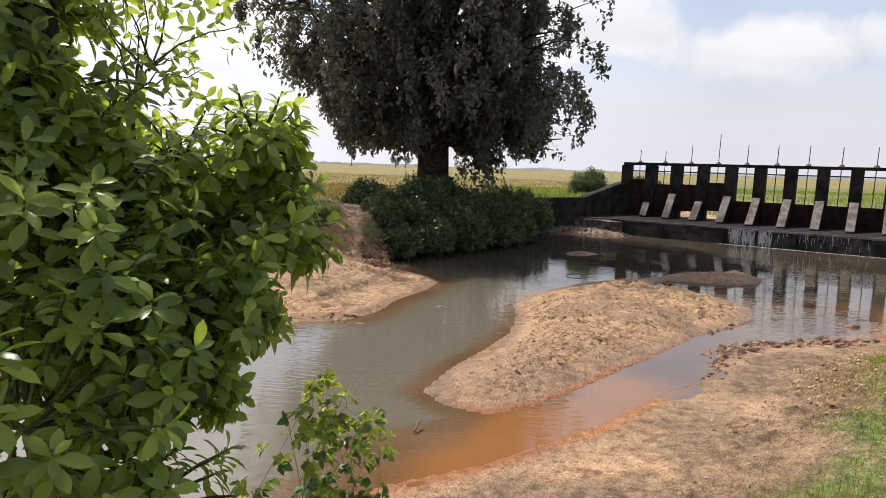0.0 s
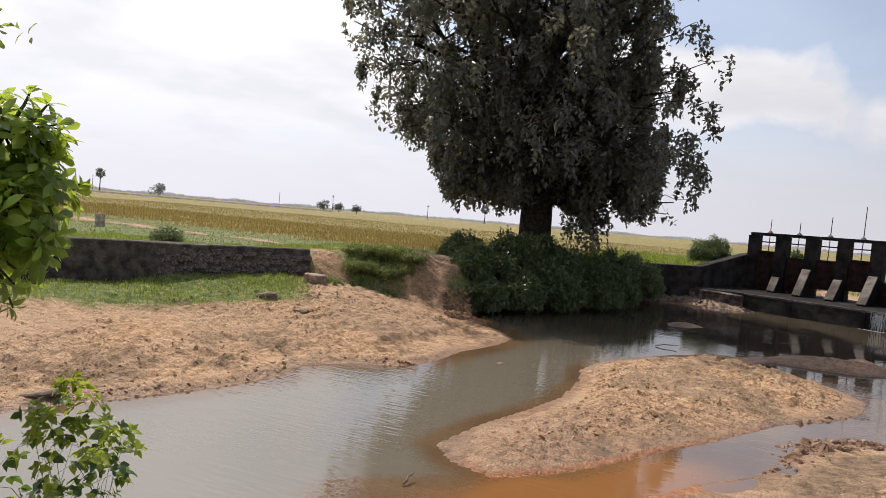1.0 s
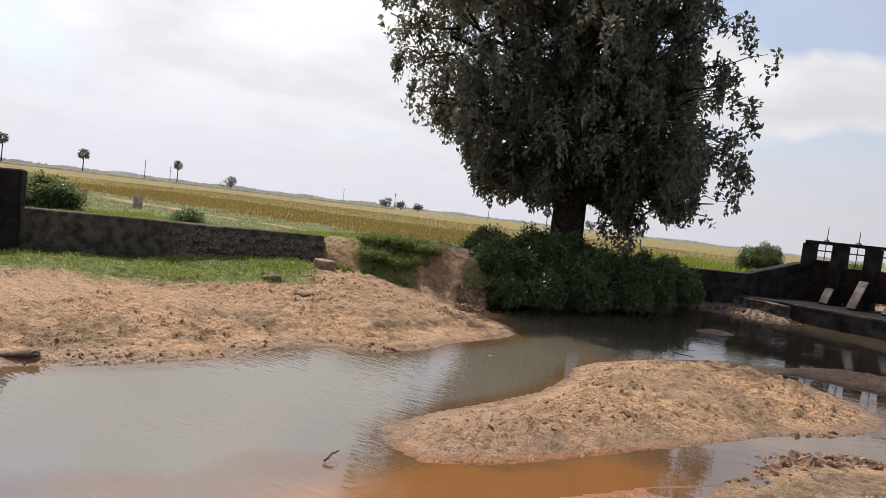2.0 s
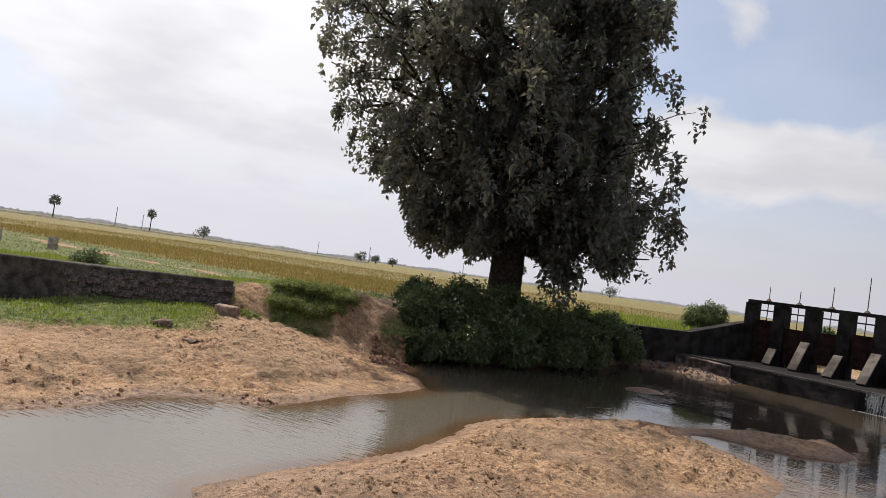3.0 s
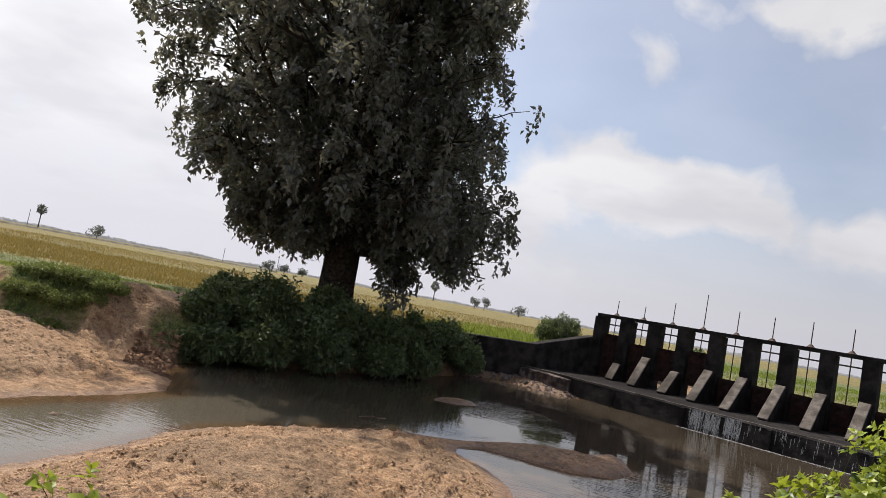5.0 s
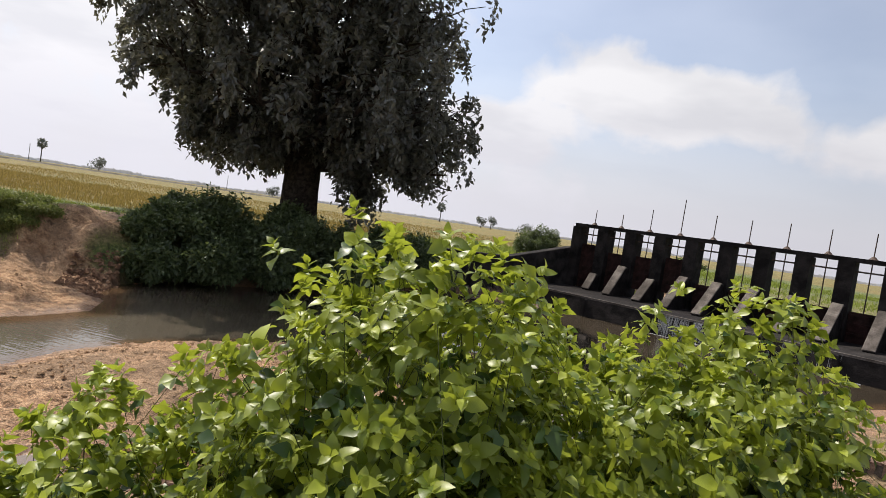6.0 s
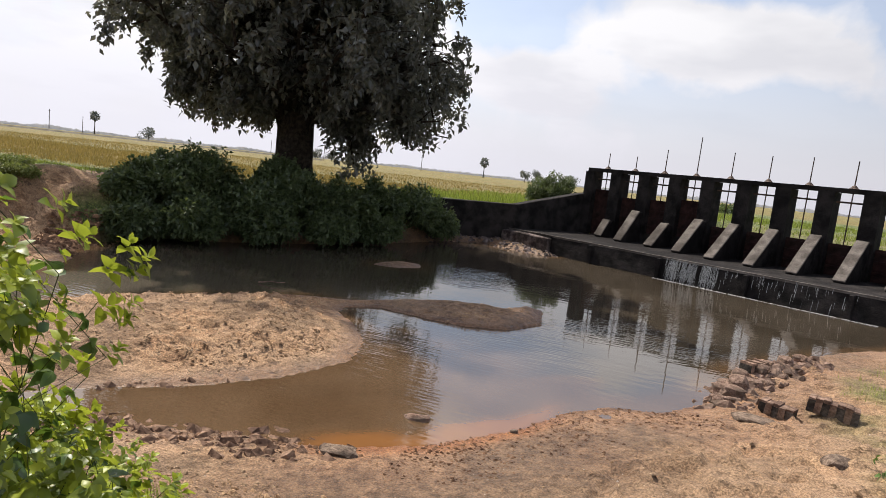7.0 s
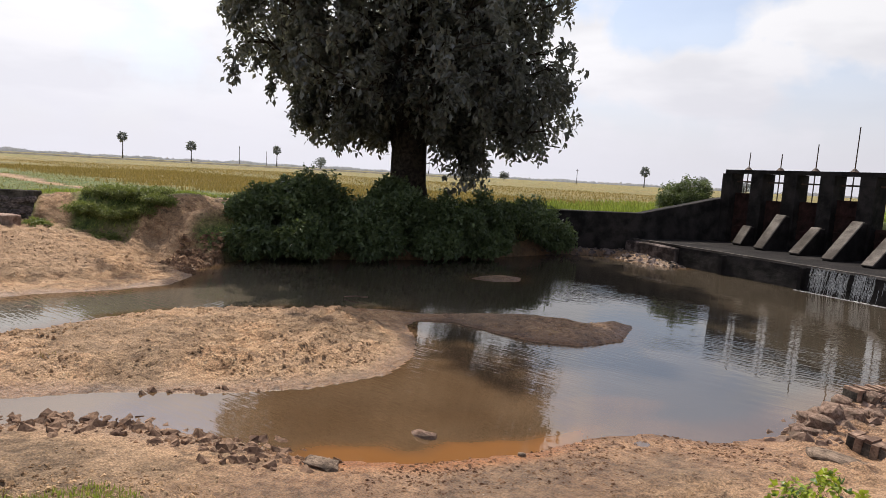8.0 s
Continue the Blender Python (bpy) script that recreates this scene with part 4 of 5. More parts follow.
def bush(name, place, radius, height, seed, material, label, leaf=0.11, density=1.0, group="", flat=1.0, thick=3):
    """A shrub: stems from its foot, and leafy clumps with gaps between."""
    rng = np.random.RandomState(seed)
    ob = thing(name, pose(*place), label, "bush", group)
    bm = bmesh.new()
    cents, outs = [], []
    clumps = int(40 * density)
    for i in range(clumps):
        ang, rad = rng.rand() * math.tau, radius * math.sqrt(rng.rand()) * 0.92
        z = height * (1 - 0.55 * (rad / radius) ** 2) * rng.uniform(0.3, 1.0) * (1.25 if rng.rand() < 0.12 else 1.0)
        c = Vector((math.cos(ang) * rad, math.sin(ang) * rad, z))
        limb(bm, (c.x * 0.2, c.y * 0.2, -0.15), c, 0.022, 0.006, rng, 0.15, 4, 5)
        r = rng.uniform(0.14, 0.36) * radius
        n = int(230 * r / radius)
        d, p = ball_points(n, rng, 0.3)
        cents.append(np.array(c) + p * np.array([r, r, r * flat]))
        outs.append(d)
    tagged(part("stem", bm, M_TWIG, ob), kind="stuff")
    cents, outs = np.concatenate(cents), np.concatenate(outs)
    C = np.repeat(cents, thick, 0) + rng.normal(size=(len(cents) * thick, 3)) * 0.05
    V, F = leaf_cloud(C, rng.uniform(0.6, 1.25, len(C)) * leaf, rng, droop=0.35, aspect=0.6, outward=np.repeat(outs, thick, 0))
    tagged(from_arrays("foliage", V, F, material, ob), kind="stuff")
    return ob


BANK_BUSHES = [(-3.9, 16.5, 0.5, 0.40), (-3.75, 17.2, 0.8, 0.62), (-3.2, 18.2, 0.8, 1.15), (-2.4, 18.9, 1.1, 1.1), (-1.8, 20.0, 0.95, 1.6), (-1.1, 21.2, 1.2, 1.15), (-0.5, 22.6, 0.9, 1.45),
               (-0.1, 23.9, 1.1, 1.1), (0.4, 25.0, 0.8, 1.0), (-2.7, 20.9, 0.8, 0.7), (-5.0, 19.0, 0.7, 0.6), (-2.75, 17.3, 0.8, 0.8), (-3.3, 16.3, 0.6, 0.6), (-1.7, 18.9, 0.8, 0.7), (-0.7, 20.4, 0.8, 0.6),
               (-0.1, 21.9, 0.7, 0.6)]
for i, (x, y, r, hgt) in enumerate(BANK_BUSHES):
    bush("bank_bush", (x, y, max(0.25, ground_z(x, y)) - 0.05), r, hgt, 40 + i, M_LEAF_BUSH, "dense dark green shrub on the shaded river bank", 0.125, 1.15, "bank bushes", 1.15)
for i, (x, y, r, hgt) in enumerate([(3.0, 30.6, 0.75, 1.25), (3.5, 31.2, 0.6, 1.3)]):
    bush("weir_bush", (x, y, 1.35), r, hgt, 70 + i, M_LEAF_BUSH, "feathery green shrub on the grass beside the weir", 0.075, 1.1, "weir bushes", 1.2, 4)


# ---- plants close to the walker's way ----
def leaf_shape(widths, fold=0.28, curl=0.3, wave=0.0):
    """A leaf along x, one unit long: midrib and two folded halves. Returns points and triangles."""
    n = len(widths)
    xs = np.linspace(0, 1, n)
    mid = np.stack([xs, 0 * xs, -curl * xs ** 2], 1)
    w = np.array(widths)[1:-1]
    bend = wave * np.sin(np.arange(1, n - 1) * 2.1)
    left = mid[1:-1] + np.stack([0 * w, w, fold * w + bend], 1)
    right = mid[1:-1] + np.stack([0 * w, -w, fold * w - bend], 1)
    V = np.concatenate([mid, left, right])
    F = []
    for off, flip in ((n, False), (2 * n - 2, True)):
        tri = [(0, 1, off)]
        for i in range(1, n - 2):
            tri += [(i, i + 1, off + i), (i, off + i, off + i - 1)]
        tri.append((n - 2, n - 1, off + n - 3))
        F += [t[::-1] if flip else t for t in tri]
    return V, np.array(F)


OVATE = leaf_shape((0, 0.30, 0.34, 0.22, 0), 0.22, 0.45, 0.05)
OBOVATE = leaf_shape((0, 0.07, 0.15, 0.20, 0.17, 0), 0.30, 0.30)
LEAF_MESHES = {}


def place_leaves(parent, shape, pos, dirs, ups, sizes, material, singles, towards, tag):
    """Leaves at pos. Those that stand out most towards the way are objects of their own; the rest is one mesh."""
    pos, dirs, ups = np.asarray(pos), np.asarray(dirs), np.asarray(ups)
    dirs = dirs / np.linalg.norm(dirs, axis=1)[:, None]
    side = np.cross(ups, dirs)
    side /= np.linalg.norm(side, axis=1)[:, None] + 1e-9
    nrm = np.cross(dirs, side)
    V, F = shape
    order = np.argsort(-(pos @ np.asarray(towards)))
    own, rest = order[:singles], order[singles:]
    if tag not in LEAF_MESHES:
        me = bpy.data.meshes.new("leaf")
        me.from_pydata([tuple(v) for v in V], [], [tuple(int(i) for i in f) for f in F])
        me.materials.append(material)
        for p in me.polygons:
            p.use_smooth = True
        LEAF_MESHES[tag] = me
    for i in own:
        ob = new("leaf", LEAF_MESHES[tag])
        ob.parent = parent
        m = Matrix.Identity(4)
        for r in range(3):
            m[r][0], m[r][1], m[r][2], m[r][3] = dirs[i, r] * sizes[i], side[i, r] * sizes[i], nrm[i, r] * sizes[i], pos[i, r]
        ob.matrix_basis = m
    if len(rest):
        s = np.asarray(sizes)[rest][:, None, None]
        W = pos[rest][:, None, :] + s * (V[None, :, 0:1] * dirs[rest][:, None] + V[None, :, 1:2] * side[rest][:, None] + V[None, :, 2:3] * nrm[rest][:, None])
        G = (np.arange(len(rest))[:, None, None] * len(V) + F[None]).reshape(-1, 3)
        tagged(from_arrays("foliage", W.reshape(-1, 3), G, material, parent, smooth=True), kind="stuff")


def shoot_bush(place, radius, top, seed, shoots, label, grown=0.93, leaf=0.035, singles=120, name="path_bush", nodes=18, low=0.12, stretch=1.0, sprigs=6):
    """A shrub of upright shoots with leaves set spirally along them, smaller and paler at the tips."""
    rng = np.random.RandomState(seed)
    x, y = place
    base = ground_z(x, y)
    height = top - base
    ob = thing(name, pose(x, y, base), label, "bush", "path bushes")
    pos, dirs, ups, sizes, old = [], [], [], [], []
    bm = bmesh.new()
    for s in range(shoots):
        ang, rad = rng.rand() * math.tau, math.sqrt(rng.rand())
        h = 0.96 * height * (1 - 0.13 * rad ** 2) * (0.97 if s < 3 else (rng.uniform(0.86, 0.99) if rng.rand() < 0.62 else rng.uniform(0.6, 0.9)))
        foot = Vector((math.cos(ang) * radius * rad * 0.3, math.sin(ang) * radius * rad * 0.3, -0.05))
        tip = Vector((math.cos(ang) * radius * rad * stretch, math.sin(ang) * radius * rad, h))
        pts = limb(bm, foot, tip, 0.0022, 0.0006, rng, 0.13, 6, 3)
        for k in range(nodes):
            f = low + (1 - low) * k / (nodes - 1)
            q = f * (len(pts) - 1)
            i = min(int(q), len(pts) - 2)
            p = pts[i].lerp(pts[i + 1], q - i)
            a = k * 2.4 + s + rng.uniform(-0.5, 0.5)
            rise = -0.25 + 0.75 * f + rng.uniform(-0.25, 0.2) if f < 0.93 else 0.8
            d = np.array([math.cos(a), math.sin(a), rise])
            size = leaf * (1.15 - 0.5 * f ** 3) * rng.uniform(0.75, 1.25)
            stalk = rng.uniform(0.4, 1.3) * size
            joint = np.array(p) + d / np.linalg.norm(d) * stalk
            out = np.array([p.x, p.y, 0.0]) / (radius + 1e-6) + np.array([math.cos(a), math.sin(a), 0]) * 0.5
            face = out + np.array([0, 0, 0.8]) + rng.normal(size=3) * 0.4
            flat = np.array([math.cos(a), math.sin(a), rise - 0.55])
            across = np.cross(face, flat)
            across /= np.linalg.norm(across) + 1e-9
            for turn, share in ((0.0, 1.0), (0.95, 0.8), (-0.95, 0.8)):      # three leaflets
                pos.append(joint)
                dirs.append(flat * math.cos(turn) + across * math.sin(turn) + rng.normal(size=3) * 0.12)
                ups.append(face)
                sizes.append(size * share)
                old.append(f + rng.normal() * 0.07 < grown)
        # sprigs of young leaves at the tip and along the upper shoot
        for f in (1.0, *rng.uniform(0.5, 0.97, sprigs)):
            q = f * (len(pts) - 1)
            i = min(int(q), len(pts) - 2)
            p = np.array(pts[i].lerp(pts[i + 1], q - i))
            away = np.array([p[0], p[1], 0.0]) / (radius + 1e-6) * 0.7 + rng.normal(size=3) * 0.5
            away[2] = abs(away[2]) * 0.5 + 0.55
            away /= np.linalg.norm(away)
            if f < 1.0:
                p = p + away * rng.uniform(0.03, 0.08)
            a0 = np.cross(away, rng.normal(size=3))
            a0 /= np.linalg.norm(a0) + 1e-9
            b0 = np.cross(away, a0)
            for k in range(8):
                a, g = k * 2.4, k / 7
                pos.append(p + away * 0.02 * g)
                dirs.append((a0 * math.cos(a) + b0 * math.sin(a)) * (1.1 - 0.75 * g) + away * (0.1 + 0.8 * g))
                ups.append(away + rng.normal(size=3) * 0.25)
                sizes.append(leaf * (0.95 - 0.45 * g) * rng.uniform(0.75, 1.15))
                old.append(False)
    tagged(part("stem", bm, M_TWIG, ob), kind="stuff")
    # fresh leaves at the tips, older and darker ones below
    old = np.array(old)
    pos, dirs, ups, sizes = (np.array(v) for v in (pos, dirs, ups, sizes))
    for pick, mat, n in ((~old, M_LEAF_NEAR, singles - singles // 4), (old, M_LEAF_OLD, singles // 4)):
        if pick.any():
            place_leaves(ob, OVATE, pos[pick], dirs[pick], ups[pick], sizes[pick], mat, n, (0.61, -0.79, 0.3), "ovate" + mat.name)
    return ob


GREEN = "bright green leafy shrub with upright shoots beside the path"
for x, y, r, top, seed, n in ((6.54, 5.63, 0.30, 2.50, 81, 210), (6.86, 5.90, 0.36, 2.40, 82, 210), (7.14, 6.09, 0.20, 2.49, 84, 120), (7.24, 5.90, 0.18, 2.22, 97, 90), (7.40, 6.20, 0.24, 1.98, 85, 90), (6.20, 5.52, 0.30, 2.22, 86, 130),
                              (6.02, 5.30, 0.11, 2.10, 98, 34), (5.86, 5.50, 0.22, 1.92, 92, 60), (6.80, 6.55, 0.28, 1.80, 87, 70), (7.36, 5.84, 0.15, 2.12, 105, 60), (6.72, 5.35, 0.26, 2.18, 99, 120), (7.02, 5.62, 0.24, 2.14, 101, 110)):
    shoot_bush((x, y), r, top, seed, int(n * 1.3), GREEN, singles=60)
YELLOW = "yellow-green shrub with upright leafy shoots beside the path"
for x, y, r, top, seed, n in ((4.48, 3.74, 0.17, 2.40, 83, 120), (4.60, 3.76, 0.16, 2.38, 96, 110), (4.70, 3.60, 0.14, 2.37, 93, 90), (4.84, 3.44, 0.10, 2.30, 95, 50), (4.28, 3.72, 0.08, 2.39, 94, 34), (4.40, 3.60, 0.14, 2.22, 102, 60)):
    shoot_bush((x, y), r, top, seed, n, YELLOW, grown=0.75, singles=40, leaf=0.026)
shoot_bush((4.82, 4.55), 0.14, 2.12, 88, 10, "slender green shoot standing beside the path", singles=20, low=0.5)
shoot_bush((-0.42, 1.0), 0.15, 2.06, 89, 22, "slender leafy shrub on the bank above the water", leaf=0.045, singles=60, low=0.3, sprigs=2)
shoot_bush((-0.9, 1.1), 0.32, 1.42, 90, 60, "low weedy shrub on the bank above the water", leaf=0.028, singles=20, sprigs=2)
shoot_bush((-0.6, 1.35), 0.26, 1.22, 107, 50, "low dry weeds on the bank above the water", leaf=0.024, singles=20, sprigs=2)
shoot_bush((9.28, 8.58), 0.11, 1.68, 91, 40, "small bright green shrub on the sandy bank", grown=1.0, leaf=0.034, singles=40, sprigs=2)


def build_fig():
    rng = np.random.RandomState(12)
    bx, by = -1.12, 0.62
    base = ground_z(bx, by)
    tree = thing("bank_tree", pose(bx, by, base), "young tree with glossy broad green leaves in rosettes on the bank", "tree")
    bm = bmesh.new()
    tube(bm, [Vector((0, 0, -0.3)), Vector((0.05, 0, 0.6)), Vector((0, 0.05, 1.5)), Vector((-0.05, 0.1, 3.2))], [0.09, 0.075, 0.05, 0.02], 9)
    part("trunk", bm, M_BARK, tree, smooth=True)
    pos, dirs, ups, sizes = [], [], [], []
    bm = bmesh.new()

    def rosette(e, axis, count=9, big=1.0):
        axis = axis / np.linalg.norm(axis)
        a0 = np.cross(axis, rng.normal(size=3))
        a0 /= np.linalg.norm(a0)
        b0 = np.cross(axis, a0)
        for k in range(count):
            a, f = k * 2.4, k / (count - 1)
            pos.append(e - axis * 0.06 * (1 - f))
            dirs.append((a0 * math.cos(a) + b0 * math.sin(a)) * (1.1 - 0.5 * f) + axis * (0.15 + 0.8 * f) - np.array([0, 0, 0.3]))
            ups.append(axis + rng.normal(size=3) * 0.2)
            sizes.append(rng.uniform(0.055, 0.10) * (1.0 - 0.3 * f) * big)

    # leafy lobes of the crown: centre and radius
    lobes = ((-0.86, 0.82, 2.60, 0.20), (-0.78, 0.95, 2.44, 0.17), (-0.84, 0.83, 2.43, 0.40), (-0.63, 0.93, 2.57, 0.19), (-1.06, 0.54, 2.34, 0.48), (-0.76, 0.49, 2.17, 0.27), (-0.68, 0.60, 2.23, 0.21), (-0.57, 0.65, 2.24, 0.13), (-0.61, 0.53, 2.08, 0.14), (-0.91, 0.28, 2.02, 0.40), (-1.20, 0.70, 2.81, 0.36), (-1.07, 0.81, 2.65, 0.32), (-1.44, 0.46, 2.57, 0.55), (-1.46, 0.55, 3.00, 0.45), (-1.15, 0.79, 3.15, 0.24), (-1.34, 0.68, 2.97, 0.34), (-0.50, 0.83, 2.44, 0.13), (-0.62, 0.86, 2.68, 0.17), (-0.75, 0.35, 1.80, 0.30), (-0.74, 0.34, 1.52, 0.28), (-1.10, 0.55, 1.40, 0.38))
    for x, y, z, r in lobes:
        c = np.array([x - bx, y - by, z - base])
        limb(bm, (0, 0, max(0.4, c[2] - 0.7)), c, 0.007, 0.003, rng, 0.12, 5, 6)
        for i in range(int(640 * r ** 2) + 12):
            v, p = ball_points(1, rng, 0.35)
            e = c + p[0] * r * np.array([1, 1, 0.95])
            if r > 0.22 and noise.noise(Vector(e) * 2.4) < -0.27:                    # gaps between the leafy masses
                continue
            limb(bm, e - v[0] * min(0.25, r * 0.5), e, 0.006, 0.003, rng, 0.12, 2, 4)
            rosette(e, v[0] * 0.8 + np.array([0, 0, 0.45]))
    # a thin open branch above, with bare twigs and small young leaves
    fork, far = np.array([-0.94 - bx, 0.75 - by, 2.79 - base]), np.array([-0.84 - bx, 0.79 - by, 2.97 - base])
    limb(bm, (0, 0.05, 1.6), fork, 0.009, 0.005, rng, 0.1, 5, 6)
    for i in range(46):
        e = far + np.clip(rng.normal(size=3), -1.4, 1.4) * np.array([0.13, 0.10, 0.13])
        if i % 3 == 0:
            limb(bm, fork + (far - fork) * rng.uniform(0, 0.6), e, 0.003, 0.0012, rng, 0.16, 4, 4)
        rosette(e, rng.normal(size=3) + np.array([0, 0, 0.4]), 6, 0.62)
    tagged(part("twig", bm, M_TWIG, tree), kind="stuff")
    place_leaves(tree, OBOVATE, pos, dirs, ups, sizes, M_LEAF_FIG, 280, (0.8, -0.6, 0.1), "obovate")


build_fig()


# ---- stones, blocks and clods ----
def rock_mesh(name, seed, material, flat=0.6, rough=0.22, boxy=0.0):
    rng = np.random.RandomState(seed)
    bm = bmesh.new()
    bmesh.ops.create_icosphere(bm, subdivisions=2 if boxy < 2 else 1, radius=0.5)
    for v in bm.verts:
        if boxy:
            m = max(abs(v.co.x), abs(v.co.y), abs(v.co.z))
            v.co = v.co.lerp(v.co * (0.5 / m), min(boxy, 0.9))
        v.co *= 1 + rough * noise.noise(v.co * 2.3 + Vector((seed * 3.7, 0, 0)))
        v.co.z *= flat
    me = bpy.data.meshes.new(name)
    bm.to_mesh(me)
    bm.free()
    me.materials.append(material)
    return me


M_PILE = rough_mat("pile_stone", (0.12, 0.075, 0.055), (0.30, 0.205, 0.155), 6.0, stain=(0.11, 0.08, 0.06))
M_BLOCK = rough_mat("reddish_masonry", (0.16, 0.10, 0.075), (0.36, 0.26, 0.21), 7.0, stain=(0.12, 0.085, 0.065))
STONES = [rock_mesh("stone", 1 + i, M_STONE, 0.7 + 0.08 * i, 0.4, 0.55) for i in range(4)]
PILE = [rock_mesh("stone", 21 + i, M_PILE, 0.8 + 0.06 * i, 0.4, 0.6) for i in range(4)]
BRICKBATS = [rock_mesh("brickbat", 11 + i, M_BRICK, 0.7, 0.3, 0.8) for i in range(3)]


def stone(x, y, size, k=0, turn=0, tall=1.0, sink=0.25, meshes=STONES, name="stone", label="weathered brown stone lying on the wet sand", group="loose stones", z=None):
    ob = new(name, meshes[k % len(meshes)])
    sx, sy = (size, size * 0.7) if not isinstance(size, tuple) else size
    h = sy * tall * 0.6
    ground = max(ground_z(x, y), -0.05) if z is None else z
    ob.matrix_world = pose(x, y, ground + h * (0.5 - sink), 6 * math.sin(k * 2.1), 6 * math.cos(k * 1.7), turn) @ Matrix.Diagonal((sx, sy, h * 1.6, 1))
    return tagged(ob, label, "stone", group)


stone(5.85, 9.87, (0.30, 0.17), 1, 15, 0.6, label="flat angular stone at the water's edge")
stone(6.10, 10.9, (0.26, 0.14), 2, 5, 1.0, sink=0.1, meshes=PILE, label="dark stone standing in shallow water")
stone(-2.44, 8.95, (0.22, 0.13), 0, 20, 0.9, label="reddish stone at the water's edge", meshes=BRICKBATS)
stone(-2.25, 9.0, (0.14, 0.10), 1, 60, 0.9, label="reddish stone at the water's edge", meshes=BRICKBATS)
stone(-1.35, 10.5, (0.17, 0.11), 3, 10, 0.9, sink=0.0, label="small pale stone standing in the water")
stone(-6.40, 10.42, (0.42, 0.22), 2, 10, 1.0, label="squared grey stone lying at the edge of the grass")
stone(-5.50, 10.3, (0.34, 0.22), 1, -15, 0.3, label="flat grey slab lying on the sand")
stone(9.75, 11.7, (0.30, 0.22), 0, 30, 1.1, label="dark clod of earth on the sand")
stone(9.25, 12.8, (0.5, 0.25), 3, -10, 0.45, label="flat slab half sunk in the sand")
stone(-5.42, 4.8, (0.5, 0.25), 2, 40, 0.4, label="dark flat driftwood-like stone at the shore")
stone(7.0, 11.15, (0.07, 0.06), 2, 0, 0.8, sink=0.1)
for i, (x, y, s) in enumerate([(9.05, 13.56, 0.34), (8.88, 13.45, 0.26), (9.12, 13.8, 0.38), (8.95, 13.75, 0.3), (9.3, 13.95, 0.28), (9.0, 14.1, 0.3), (9.18, 14.35, 0.34), (9.42, 14.6, 0.3), (8.98, 13.3, 0.2),
                               (9.6, 14.95, 0.3), (9.85, 15.4, 0.3), (10.1, 15.8, 0.26), (9.5, 14.2, 0.18), (9.7, 14.5, 0.2)]):
    stone(x, y, (s * 0.72, s * 0.6), i, i * 47, 1.0, meshes=PILE, label="broken stone of the collapsed pitching at the water's edge", group="pitching stones")


def brick_block(x, y, turn, count, label, tall=0.17):
    """A broken piece of brickwork: bricks on edge side by side, still bonded."""
    ob = thing("brickwork_block", pose(x, y, ground_z(x, y) - 0.03, 0, 4, turn), label, "brick block", "brickwork blocks")
    bm = bmesh.new()
    box(bm, -count * 0.035, -0.085, 0.0, count * 0.035, 0.085, tall - 0.03)
    part("mortar", worn(bm, 0.01, 0.01, 1), M_MORTAR, ob)
    for k in range(count):
        bm = bmesh.new()
        x0 = (k - count / 2) * 0.07
        dz, dy = 0.012 * math.sin(k * 2.3 + x), 0.012 * math.cos(k * 3.1 + y)
        box(bm, x0 + 0.002, -0.09 + dy, 0.0, x0 + 0.068, 0.09 + dy, tall + dz)
        part("brick", worn(bm, 0.007, 0.008, k), M_BRICK, ob)


brick_block(9.47, 13.22, -25, 5, "broken block of old bonded bricks lying on sand")
brick_block(10.02, 13.33, -15, 7, "longer broken block of old bonded bricks on sand")
bm = bmesh.new()
box(bm, -0.24, -0.17, 0.0, 0.24, 0.17, 0.30)
block = part("squared_block", worn(bm, 0.02, 0.015, 3, cuts=1), M_BLOCK)
block.matrix_world = pose(-6.25, 11.95, ground_z(-6.25, 11.95) - 0.08, 0, 3, 28)
tagged(block, "squared reddish grey masonry block below the bank", "block")
brick_block(9.40, 14.72, 55, 8, "row of old edging bricks along the water", 0.13)

# a stick and a plank in the shallows
for x, y, turn, length, label in ((-0.8, 4.95, 70, 0.17, "short dead stick lying in shallow water"), (1.5, 14.85, 10, 0.5, "dark driftwood twig at the tip of the sand bar")):
    bm = bmesh.new()
    rng = np.random.RandomState(int(length * 100))
    limb(bm, (-length / 2, 0, 0.0), (length / 2, 0.02, 0.06), 0.013, 0.009, rng, 0.08, 4, 6)
    ob = part("stick", bm, M_STONE)
    ob.matrix_world = pose(x, y, max(0.0, ground_z(x, y)) + 0.02, 0, 0, turn)
    tagged(ob, label, "stick")


